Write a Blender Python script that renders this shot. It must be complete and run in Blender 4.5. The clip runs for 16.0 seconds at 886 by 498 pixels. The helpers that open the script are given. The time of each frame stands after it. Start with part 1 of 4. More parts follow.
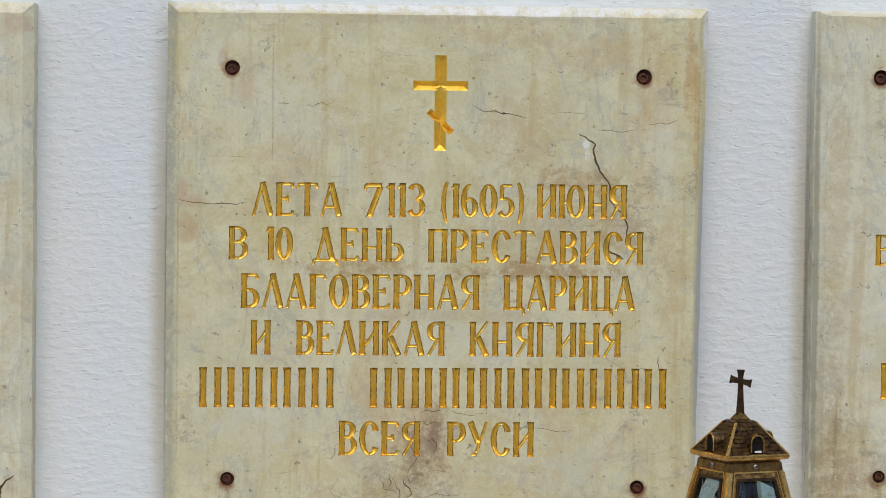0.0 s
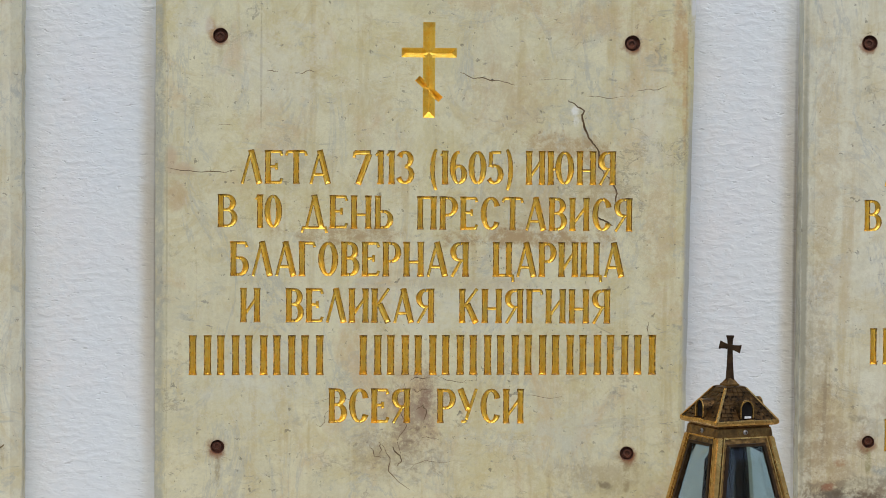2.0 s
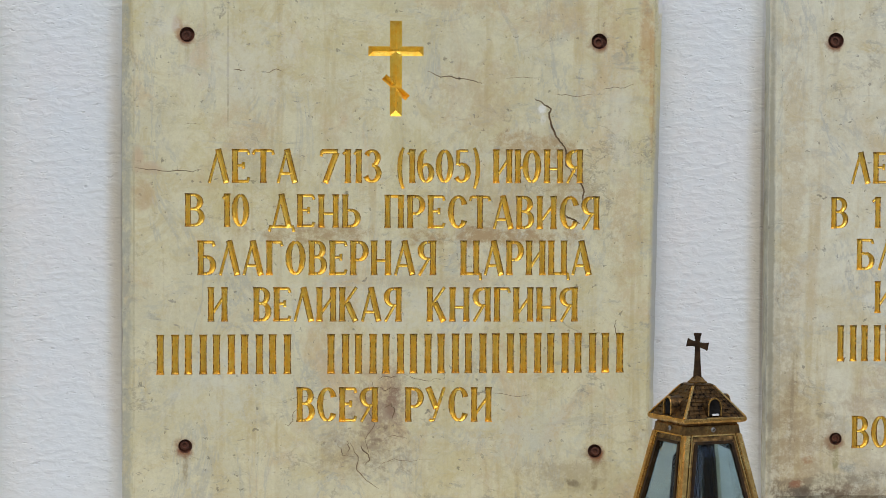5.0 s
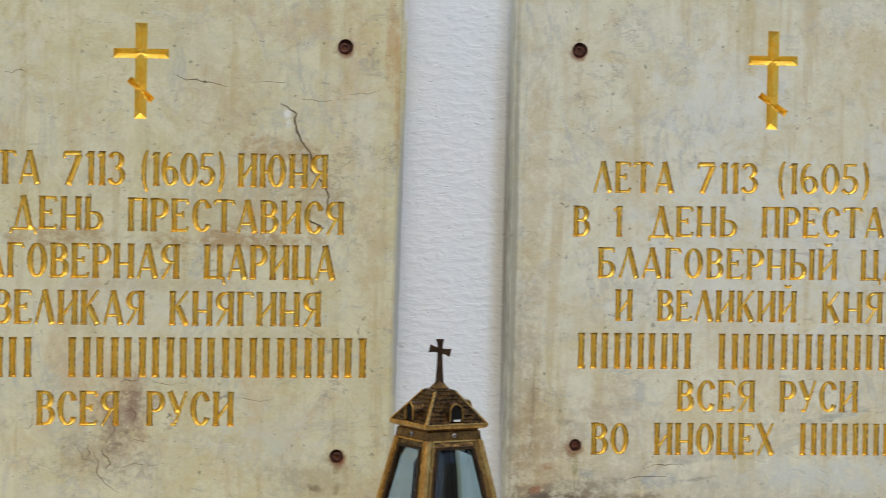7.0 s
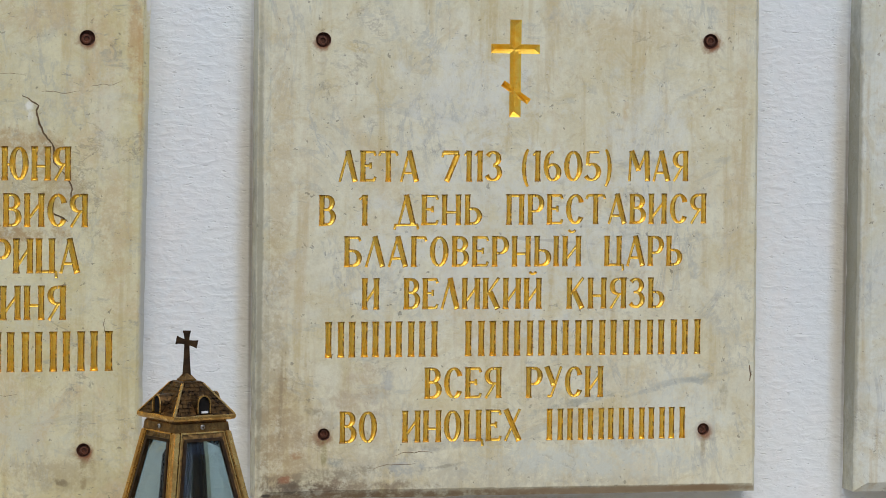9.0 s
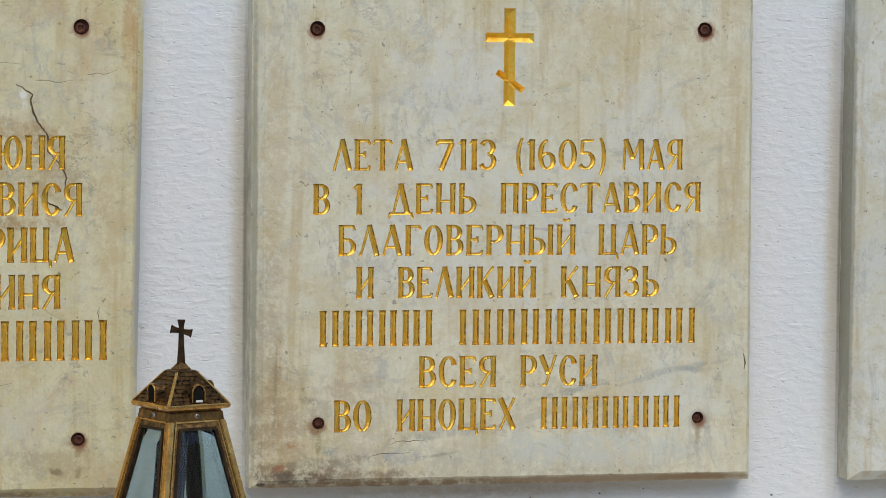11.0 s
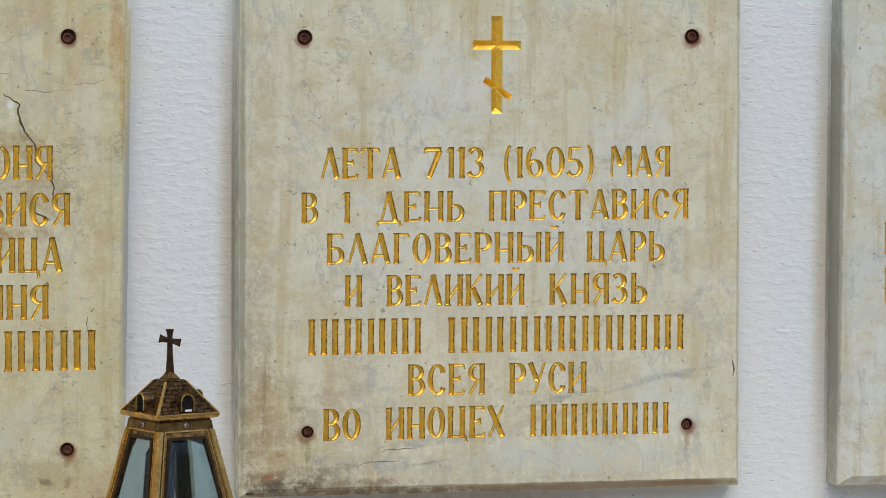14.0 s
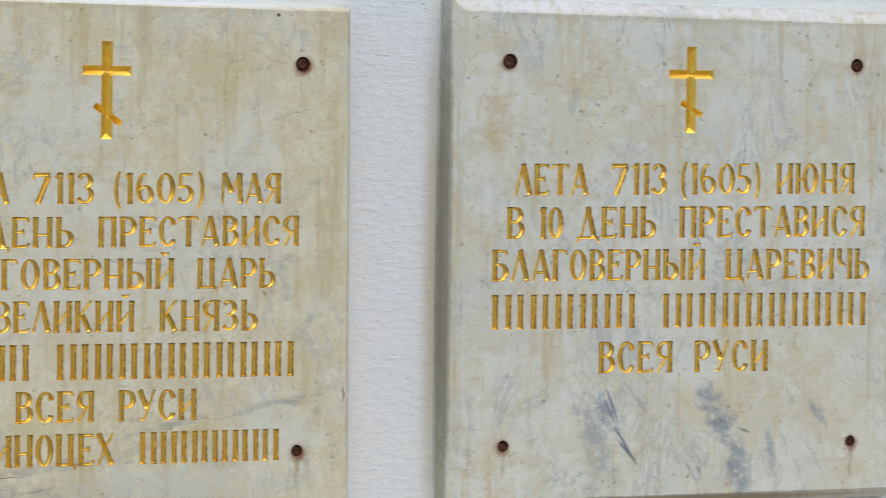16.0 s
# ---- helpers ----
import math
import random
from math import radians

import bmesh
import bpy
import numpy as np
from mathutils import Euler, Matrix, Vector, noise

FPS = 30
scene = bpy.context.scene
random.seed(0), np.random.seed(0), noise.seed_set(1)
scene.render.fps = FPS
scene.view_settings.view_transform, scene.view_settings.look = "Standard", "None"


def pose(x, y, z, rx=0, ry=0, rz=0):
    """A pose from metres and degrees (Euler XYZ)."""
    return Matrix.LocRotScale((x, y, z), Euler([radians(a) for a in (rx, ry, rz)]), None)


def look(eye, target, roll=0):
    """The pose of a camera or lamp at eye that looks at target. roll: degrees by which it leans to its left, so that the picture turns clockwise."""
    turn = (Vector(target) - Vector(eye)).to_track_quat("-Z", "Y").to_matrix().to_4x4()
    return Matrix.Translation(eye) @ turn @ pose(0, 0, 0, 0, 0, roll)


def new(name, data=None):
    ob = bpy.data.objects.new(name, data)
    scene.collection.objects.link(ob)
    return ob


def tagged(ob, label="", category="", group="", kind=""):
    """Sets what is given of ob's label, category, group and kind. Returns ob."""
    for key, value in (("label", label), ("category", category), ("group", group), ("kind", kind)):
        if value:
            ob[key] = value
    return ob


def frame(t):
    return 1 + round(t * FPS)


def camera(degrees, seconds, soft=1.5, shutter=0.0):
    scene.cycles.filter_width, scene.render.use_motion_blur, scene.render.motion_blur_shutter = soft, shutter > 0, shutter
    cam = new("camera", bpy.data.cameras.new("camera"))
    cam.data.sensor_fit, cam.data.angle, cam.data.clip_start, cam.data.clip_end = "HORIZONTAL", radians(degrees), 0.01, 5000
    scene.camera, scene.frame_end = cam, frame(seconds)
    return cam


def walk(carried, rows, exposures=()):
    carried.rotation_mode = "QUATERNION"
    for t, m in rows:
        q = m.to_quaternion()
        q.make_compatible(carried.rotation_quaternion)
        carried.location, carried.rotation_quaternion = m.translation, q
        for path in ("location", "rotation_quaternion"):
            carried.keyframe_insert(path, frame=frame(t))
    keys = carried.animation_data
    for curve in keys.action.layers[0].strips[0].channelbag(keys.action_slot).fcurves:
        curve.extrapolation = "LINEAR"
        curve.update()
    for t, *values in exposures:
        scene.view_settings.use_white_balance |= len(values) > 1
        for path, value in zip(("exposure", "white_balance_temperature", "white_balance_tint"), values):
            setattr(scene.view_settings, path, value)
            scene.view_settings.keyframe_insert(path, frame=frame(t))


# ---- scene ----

EYE = (-0.0826, -4.1632, 1.65)
PATH = [
    (0.0, 87.9558, -0.6653, -1.2539),
    (0.5, 87.9533, -0.6854, -1.2751),
    (1.0, 87.8858, -0.6610, -1.3294),
    (1.5, 87.7667, -0.6122, -1.3944),
    (2.0, 87.2908, -0.4287, -1.4826),
    (2.5, 87.3456, -0.4561, -1.5429),
    (3.0, 87.3686, -0.3763, -1.6486),
    (3.5, 87.3039, -0.2957, -1.6969),
    (3.7, 87.2810, -0.2957, -1.6969),
    (5.8, 87.2643, -0.2611, -2.4412),
    (6.0, 87.2987, -0.2611, -2.5099),
    (6.5, 87.3547, -0.4952, -3.9367),
    (7.0, 87.4315, -1.1546, -7.2988),
    (7.5, 87.5634, -0.6386, -10.0585),
    (8.0, 87.5095, -0.6782, -11.8310),
    (8.5, 87.3720, -0.7147, -12.3760),
    (9.0, 87.3020, -0.6645, -12.4691),
    (9.5, 87.2688, -0.4442, -12.5657),
    (10.0, 87.2179, -0.6101, -12.5781),
    (12.5, 86.9808, -0.4753, -12.7061),
    (13.0, 87.1325, -0.3305, -12.7669),
    (13.5, 87.2522, -0.3309, -12.8034),
    (14.0, 87.2382, -0.3120, -12.8382),
    (14.5, 87.1866, -0.2193, -12.9625),
    (15.0, 87.1675, -0.3113, -13.6994),
    (15.5, 87.4896, -0.4983, -17.0843),
    (16.0, 87.8596, -0.8124, -20.7025),
]
cam = camera(17.81, 16.0, soft=0.8, shutter=0.2)
walk(cam, [(t, pose(*EYE, rx, ry, rz)) for t, rx, ry, rz in PATH], exposures=[(0.0, 0.66), (16.0, 0.66)])

# ---- light: open shade under a bright sky, soft sun from high in front of the wall ----
SUN_ELEVATION, SUN_TURN = 52.0, 0.0
world = bpy.data.worlds.new("sky")
scene.world = world
world.use_nodes = True
wn = world.node_tree.nodes
sky = wn.new("ShaderNodeTexSky")
sky.sky_type, sky.sun_disc = "NISHITA", False
sky.sun_elevation, sky.sun_rotation = radians(SUN_ELEVATION), radians(180 - SUN_TURN)
world.node_tree.links.new(sky.outputs[0], wn["Background"].inputs[0])
wn["Background"].inputs[1].default_value = 0.11
sun = new("sun", bpy.data.lights.new("sun", "SUN"))
sun.data.energy, sun.data.angle, sun.data.color = 1.1, radians(50), (1.0, 0.945, 0.84)
sun_from = Vector((math.sin(radians(SUN_TURN)) * math.cos(radians(SUN_ELEVATION)),
                   -math.cos(radians(SUN_TURN)) * math.cos(radians(SUN_ELEVATION)), math.sin(radians(SUN_ELEVATION))))
sun.matrix_world = look(sun_from * 20, (0, 0, 0))


# ---- materials ----
class Nodes:
    """A short way to wire a node material."""

    def __init__(self, name):
        self.mat = bpy.data.materials.new(name)
        self.mat.use_nodes = True
        self.tree = self.mat.node_tree
        self.bsdf = self.tree.nodes["Principled BSDF"]
        self.grain = None
        self.rag_terms = {}
        self.coord = self.add("ShaderNodeTexCoord").outputs["Object"]

    def add(self, kind):
        return self.tree.nodes.new(kind)

    def feed(self, socket, value):
        if isinstance(value, bpy.types.NodeSocket):
            self.tree.links.new(value, socket)
        elif isinstance(value, (tuple, list)) and len(value) == 3 and socket.type == "RGBA":
            socket.default_value = (*value, 1)
        else:
            socket.default_value = value

    def math(self, op, a, b=0.0, clamp=False):
        node = self.add("ShaderNodeMath")
        node.operation, node.use_clamp = op, clamp
        self.feed(node.inputs[0], a)
        self.feed(node.inputs[1], b)
        return node.outputs[0]

    def place(self, offset=(0, 0, 0), scale=(1, 1, 1), turn=(0, 0, 0)):
        node = self.add("ShaderNodeMapping")
        self.feed(node.inputs["Vector"], self.coord)
        node.inputs["Location"].default_value = offset
        node.inputs["Rotation"].default_value = [radians(a) for a in turn]
        node.inputs["Scale"].default_value = scale
        return node.outputs[0]

    def noise(self, scale, detail=5.0, rough=0.6, vector=None, warp=0.0):
        node = self.add("ShaderNodeTexNoise")
        self.feed(node.inputs["Vector"], self.coord if vector is None else vector)
        node.inputs["Scale"].default_value = scale
        node.inputs["Detail"].default_value = detail
        node.inputs["Roughness"].default_value = rough
        node.inputs["Distortion"].default_value = warp
        return node.outputs["Fac"]

    def ramp(self, value, low, high, out=(0.0, 1.0)):
        node = self.add("ShaderNodeMapRange")
        node.interpolation_type = "SMOOTHSTEP"
        for socket, v in zip(node.inputs, (value, low, high, *out)):
            self.feed(socket, v)
        return node.outputs[0]

    def mix(self, fac, a, b):
        node = self.add("ShaderNodeMix")
        node.data_type = "RGBA"
        self.feed(node.inputs["Factor"], fac)
        self.feed(node.inputs[6], a)
        self.feed(node.inputs[7], b)
        return node.outputs[2]

    def spot(self, x, z, rx, rz, ragged=0.5, turn=0.0, soft=0.6):
        """A mask with a ragged rim round a place on the face."""
        node = self.add("ShaderNodeMapping")
        node.vector_type = "TEXTURE"
        self.feed(node.inputs["Vector"], self.coord)
        node.inputs["Location"].default_value = (x, 0, z)
        node.inputs["Rotation"].default_value = (0, radians(turn), 0)
        node.inputs["Scale"].default_value = (rx, 1000, rz)
        length = self.add("ShaderNodeVectorMath")
        length.operation = "LENGTH"
        self.feed(length.inputs[0], node.outputs[0])
        rag = self.rag_terms.get(ragged)
        if rag is None:
            rag = self.rag_terms[ragged] = self.math("MULTIPLY", self.math("SUBTRACT", self.rag, 0.5), ragged * 3.0)
        mask = self.ramp(self.math("ADD", length.outputs["Value"], rag), 1.0, 1.0 - soft)
        if ragged >= 0.5 or min(rx, rz) > 0.03:
            if self.grain is None:
                self.grain = self.ramp(self.noise(46, 10, 0.78), 0.38, 0.56, (0.1, 1.0))
            mask = self.math("MULTIPLY", mask, self.grain)
        return mask

    def bump(self, height, strength, distance, normal=None):
        node = self.add("ShaderNodeBump")
        node.inputs["Strength"].default_value = strength
        node.inputs["Distance"].default_value = distance
        self.feed(node.inputs["Height"], height)
        if normal is not None:
            self.feed(node.inputs["Normal"], normal)
        return node.outputs[0]

    def done(self, color, rough=0.5, metal=0.0, normal=None):
        self.feed(self.bsdf.inputs["Base Color"], color)
        self.feed(self.bsdf.inputs["Roughness"], rough)
        self.feed(self.bsdf.inputs["Metallic"], metal)
        if normal is not None:
            self.feed(self.bsdf.inputs["Normal"], normal)
        return self.mat


OCHRE, GREY, UMBER, PALE = (0.46, 0.34, 0.14), (0.32, 0.34, 0.33), (0.24, 0.18, 0.11), (0.66, 0.64, 0.50)
RUN, DARK = (0.30, 0.23, 0.13), (0.10, 0.085, 0.06)


def marble(name, shift, base, cool, warm, cool_amount, spots, blush=0.0, smoky=0.5, speckled=1.0):
    n = Nodes(name)
    here = n.place(offset=shift)
    n.rag = n.noise(34, 9, 0.74, here, 0.4)
    cloud = n.noise(4.2, 7, 0.66, here, 0.8)
    blotch = n.noise(17, 9, 0.74, here, 0.9)
    slant = n.place(offset=shift, scale=(1, 1, 0.4), turn=(0, 42, 0))
    vein = n.noise(9, 9, 0.68, slant, 1.4)
    color = n.mix(n.ramp(cloud, 0.36, 0.60), base, cool)
    pale = n.noise(13, 9, 0.7, n.place(offset=(shift[2], shift[1], shift[0])), 0.4)
    color = n.mix(n.math("MULTIPLY", n.ramp(pale, 0.43, 0.58), 0.85), color, tuple(v * 1.12 for v in cool))
    color = n.mix(n.math("MULTIPLY", n.ramp(blotch, 0.48, 0.64), 0.45), color, warm)
    # faint yellowish runs, drawn straight down, wide and narrow
    drip = n.noise(1.0, 5, 0.6, n.place(offset=shift, scale=(46, 46, 3.2)), 0.15)
    color = n.mix(n.math("MULTIPLY", n.math("MULTIPLY", n.ramp(drip, 0.52, 0.70), n.ramp(cloud, 0.66, 0.44)), 0.6), color, tuple(0.55 * v + 0.45 * o for v, o in zip(warm, OCHRE)))
    thread = n.noise(1.0, 4, 0.6, n.place(offset=(shift[1], shift[0], shift[2]), scale=(150, 150, 6)), 0.25)
    color = n.mix(n.math("MULTIPLY", n.math("MULTIPLY", n.ramp(thread, 0.62, 0.72), n.ramp(blotch, 0.40, 0.56)), 0.35), color, (0.46, 0.36, 0.19))
    tan = n.noise(31, 9, 0.74, n.place(offset=(shift[1], shift[0], shift[2])), 0.8)
    color = n.mix(n.math("MULTIPLY", n.math("MULTIPLY", n.ramp(tan, 0.55, 0.66), n.ramp(cloud, 0.60, 0.42)), 0.40), color, (0.45, 0.33, 0.16))
    rib = n.math("SUBTRACT", 1.0, n.math("MULTIPLY", n.math("ABSOLUTE", n.math("SUBTRACT", vein, 0.5)), 34.0), True)
    color = n.mix(n.math("MULTIPLY", n.math("MULTIPLY", rib, n.ramp(cloud, 0.44, 0.6)), cool_amount), color, GREY)
    # faint rusty blush, drawn downwards, and greyish smoke along the bedding
    run = n.noise(7.5, 8, 0.72, n.place(offset=(shift[2], shift[0], shift[1]), scale=(1.0, 1.0, 0.55)), 0.7)
    color = n.mix(n.math("MULTIPLY", n.ramp(run, 0.52, 0.68), blush), color, (0.57, 0.42, 0.22))
    smoke = n.noise(15, 9, 0.76, n.place(offset=(shift[0], shift[2], shift[1]), scale=(0.5, 1.0, 1.0), turn=(0, -22, 0)), 1.0)
    color = n.mix(n.math("MULTIPLY", n.ramp(smoke, 0.555, 0.63), smoky), color, (0.37, 0.385, 0.35))
    # pale crystals, grey smudges in clusters
    mottle = n.noise(70, 6, 0.7, here, 0.3)
    color = n.mix(n.ramp(mottle, 0.5, 0.72, (0.0, 0.35)), color, (0.70, 0.665, 0.525))
    where = n.ramp(n.noise(6.5, 4, 0.6, n.place(offset=(shift[2], shift[0], shift[1]))), 0.42, 0.58)
    fleck = n.noise(38, 8, 0.76, n.place(offset=(shift[1], shift[2], shift[0]), scale=(0.62, 1.0, 1.0), turn=(0, 12, 0)), 0.5)
    color = n.mix(n.math("MULTIPLY", n.math("MULTIPLY", n.ramp(fleck, 0.55, 0.67), where), 0.5 * speckled), color, (0.29, 0.28, 0.235))
    # hair-thin threads in patches, short dark dashes, small pits
    web = n.noise(11, 8, 0.62, n.place(offset=(shift[1], shift[0], shift[2]), scale=(0.75, 1.0, 1.0), turn=(0, 20, 0)), 0.35)
    hairs = n.math("SUBTRACT", 1.0, n.math("MULTIPLY", n.math("ABSOLUTE", n.math("SUBTRACT", web, 0.5)), 62.0), True)
    patchy = n.math("MULTIPLY", n.ramp(n.noise(19, 4, 0.6, n.place(offset=(shift[2], shift[1], shift[0]))), 0.50, 0.60), where)
    hairs = n.math("MULTIPLY", hairs, patchy)
    color = n.mix(n.math("MULTIPLY", hairs, 0.42 * speckled), color, (0.25, 0.205, 0.14))
    dash = n.noise(1.0, 4, 0.62, n.place(offset=(shift[0], shift[2], shift[1]), scale=(58, 58, 150), turn=(0, 18, 0)), 0.7)
    dashes = n.math("MULTIPLY", n.ramp(dash, 0.655, 0.71), n.ramp(blotch, 0.42, 0.55))
    color = n.mix(n.math("MULTIPLY", dashes, 0.55 * speckled), color, (0.23, 0.215, 0.18))
    pit = n.noise(105, 3, 0.55, here, 0.3)
    pits = n.math("MULTIPLY", n.ramp(pit, 0.665, 0.70), n.ramp(blotch, 0.40, 0.52))
    color = n.mix(n.math("MULTIPLY", pits, 0.55), color, DARK)
    fine = n.noise(230, 4, 0.65, here)
    color = n.mix(n.ramp(fine, 0.35, 0.75, (0.0, 0.16)), color, (0.36, 0.32, 0.22))
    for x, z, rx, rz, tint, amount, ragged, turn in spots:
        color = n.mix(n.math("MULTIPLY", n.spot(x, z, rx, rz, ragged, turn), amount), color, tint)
    bump = n.bump(fine, 0.3, 0.0008)
    worn = n.math("SUBTRACT", blotch, n.math("MULTIPLY", n.math("ADD", pits, n.math("MULTIPLY", hairs, 0.4)), 0.8))
    bump = n.bump(worn, 0.4, 0.003, bump)
    return n.done(color, n.ramp(blotch, 0.3, 0.7, (0.42, 0.62)), 0.0, bump)


def rust_spots(holes, strong=1.0):
    """Rust round each bolt and a faint run below it."""
    out = []
    for i, (x, z) in enumerate(holes):
        out.append((x - 0.003 + 0.004 * (i % 2), z - 0.003, 0.020, 0.020, (0.33, 0.19, 0.09), 0.75 * strong, 0.6, 0))
        out.append((x - 0.002 + 0.004 * (i % 2), z - 0.004, 0.0155, 0.0165, (0.23, 0.075, 0.02), 1.0 * strong, 0.4, 0))
        out.append((x, z - 0.030, 0.006, 0.034, (0.28, 0.20, 0.09), (0.6 if z < 0 else 0.2) * strong, 0.5, 0))
    return out


# warm grime beside and below the slabs, painted edge shade: x, z, half width, half height, colour, amount
WALL_DIRT_SHADE = [(x, 1.45, 0.024, 0.55, (0.56, 0.48, 0.33), 0.7) for x in (-0.404, 0.541, 1.474)]
WALL_DIRT_SHADE += [(x, 1.45, 0.075, 0.60, (0.74, 0.715, 0.68), 0.5) for x in (-0.54, 0.43, 1.36)]
# thin dark lines: shadow of the gap at each slab's left edge, painted on
WALL_DIRT_SHADE += [(x, 1.45, 0.0045, 0.5, (0.22, 0.18, 0.12), 0.7) for x in (-0.396, 0.547, 1.4825)]
WALL_DIRT_SHADE += [(x, 1.064, 0.40, 0.020, (0.50, 0.41, 0.30), 0.55) for x in (0.0, 0.945, 1.89)]
WALL_DIRT_SHADE += [(x, z, r, r * 0.8, (0.05, 0.045, 0.04), 1.0) for x, z, r in ((1.378, 1.048, 0.0035), (1.10, 1.056, 0.003), (1.17, 1.062, 0.0025), (0.99, 1.052, 0.002))]


def plaster():
    n = Nodes("whitewashed_plaster")
    n.rag = n.noise(22, 7, 0.7)
    low = n.noise(2.3, 4, 0.6, n.place())
    tone = n.noise(9, 5, 0.6, n.place(offset=(4, 2, 7)), 0.4)
    brush = n.noise(1.0, 3, 0.5, n.place(scale=(44, 44, 120)), 0.15)
    long_brush = n.noise(1.0, 4, 0.55, n.place(scale=(15, 15, 95), turn=(0, 2, 0)), 0.2)
    grit = n.noise(1.0, 4, 0.6, n.place(scale=(150, 150, 220)))
    blob = n.noise(1.0, 3, 0.5, n.place(scale=(48, 48, 85)), 0.3)
    dent = n.noise(1.0, 3, 0.5, n.place(scale=(62, 62, 170), turn=(0, -3, 0)), 0.25)
    color = n.mix(n.ramp(low, 0.3, 0.7), (0.700, 0.735, 0.740), (0.720, 0.735, 0.715))
    color = n.mix(n.math("MULTIPLY", n.ramp(tone, 0.45, 0.65), 0.6), color, (0.735, 0.730, 0.715))
    for x, z, rx, rz, tint, amount in WALL_DIRT_SHADE:
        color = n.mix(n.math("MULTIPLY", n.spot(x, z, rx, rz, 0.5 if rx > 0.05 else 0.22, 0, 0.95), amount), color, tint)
    # dents also darkened in colour, shade painted into the recesses
    color = n.mix(n.math("MULTIPLY", n.ramp(dent, 0.66, 0.76), 0.34), color, (0.40, 0.36, 0.33))
    ridge = n.math("ADD", n.ramp(brush, 0.50, 0.80), n.math("MULTIPLY", n.ramp(long_brush, 0.5, 0.72), 0.35))
    ridge = n.math("ADD", n.math("SUBTRACT", n.math("MULTIPLY", ridge, 0.6), n.math("MULTIPLY", n.ramp(dent, 0.62, 0.72), 1.5)), n.math("MULTIPLY", n.ramp(blob, 0.35, 0.72), 0.9))
    bump = n.bump(grit, 0.13, 0.0010)
    bump = n.bump(ridge, 0.42, 0.0018, bump)
    return n.done(color, 0.85, 0.0, bump)


def gilding():
    n = Nodes("worn_gold_leaf")
    grain = n.noise(1.0, 4, 0.65, n.place(scale=(430, 430, 200)))
    patch = n.noise(75, 5, 0.65)
    color = n.mix(n.ramp(patch, 0.35, 0.68), (1.0, 0.72, 0.15), (0.96, 0.59, 0.075))
    color = n.mix(n.math("MULTIPLY", n.ramp(grain, 0.60, 0.74), 0.45), color, (0.36, 0.20, 0.03))
    return n.done(color, n.ramp(patch, 0.3, 0.7, (0.33, 0.49)), 0.97, n.bump(grain, 0.75, 0.0016))


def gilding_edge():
    """The steep sides of the cuts, their shade painted in as patches of umber."""
    n = Nodes("gold_leaf_shaded_umber")
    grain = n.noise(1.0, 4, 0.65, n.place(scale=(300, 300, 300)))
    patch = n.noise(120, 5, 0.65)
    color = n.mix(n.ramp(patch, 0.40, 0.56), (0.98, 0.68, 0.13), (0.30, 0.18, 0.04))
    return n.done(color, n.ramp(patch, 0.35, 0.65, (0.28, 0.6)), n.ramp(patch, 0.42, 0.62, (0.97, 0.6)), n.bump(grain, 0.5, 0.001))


def simple(name, a, b, scale, rough, metal=0.0, relief=0.0008, stretch=(1, 1, 1)):
    n = Nodes(name)
    where = n.place(scale=stretch)
    big, small = n.noise(scale, 5, 0.65, where), n.noise(scale * 8, 4, 0.6, where)
    color = n.mix(n.ramp(big, 0.34, 0.66), a, b)
    color = n.mix(n.ramp(small, 0.4, 0.8, (0.0, 0.45)), color, tuple(v * 0.45 for v in a))
    return n.done(color, n.ramp(big, 0.3, 0.7, (rough - 0.1, rough + 0.12)), metal, n.bump(small, 0.5, relief))


def clear_glass():
    n = Nodes("bevelled_glass")
    n.bsdf.inputs["Transmission Weight"].default_value = 1.0
    n.bsdf.inputs["IOR"].default_value = 1.5
    smear = n.noise(40, 4, 0.6)
    return n.done((0.60, 0.71, 0.73), n.ramp(smear, 0.4, 0.8, (0.01, 0.06)), 0.0)


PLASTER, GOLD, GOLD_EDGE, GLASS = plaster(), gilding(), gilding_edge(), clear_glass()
CAST = simple("rough_cast_bronze", (0.34, 0.20, 0.07), (0.07, 0.04, 0.017), 110, 0.36, 0.9, 0.003)
CROSS_BRONZE = simple("near_black_bronze", (0.035, 0.020, 0.011), (0.085, 0.047, 0.02), 70, 0.45, 0.8, 0.0006)
CRACK = simple("crack_grime", (0.17, 0.105, 0.05), (0.28, 0.195, 0.10), 60, 0.9)
BOLT_RUST = simple("rusted_iron", (0.17, 0.055, 0.025), (0.07, 0.03, 0.018), 140, 0.8, 0.1)
BRONZE = simple("aged_bronze", (0.30, 0.165, 0.05), (0.10, 0.055, 0.02), 70, 0.34, 0.85, 0.0008)
BRONZE_DARK = simple("dark_bronze", (0.035, 0.020, 0.009), (0.15, 0.08, 0.026), 120, 0.32, 0.9, 0.001)
BRONZE_WORN_LIT = simple("brass_worn_and_lit", (0.82, 0.50, 0.155), (0.50, 0.275, 0.075), 60, 0.28, 0.92, 0.0003)
STEEL = simple("screw_steel", (0.55, 0.54, 0.52), (0.35, 0.34, 0.33), 200, 0.35, 0.9)
VENT_WHITE = simple("vent_patch_white", (0.82, 0.82, 0.80), (0.74, 0.74, 0.72), 60, 0.5)
STEP_STONE = simple("pale_step_stone", (0.50, 0.455, 0.39), (0.41, 0.37, 0.315), 6, 0.85, 0.0, 0.003)
UNSEEN_WALL = simple("unseen_wall_stone", (0.42, 0.385, 0.315), (0.33, 0.30, 0.245), 0.6, 0.9, 0.0, 0.01)
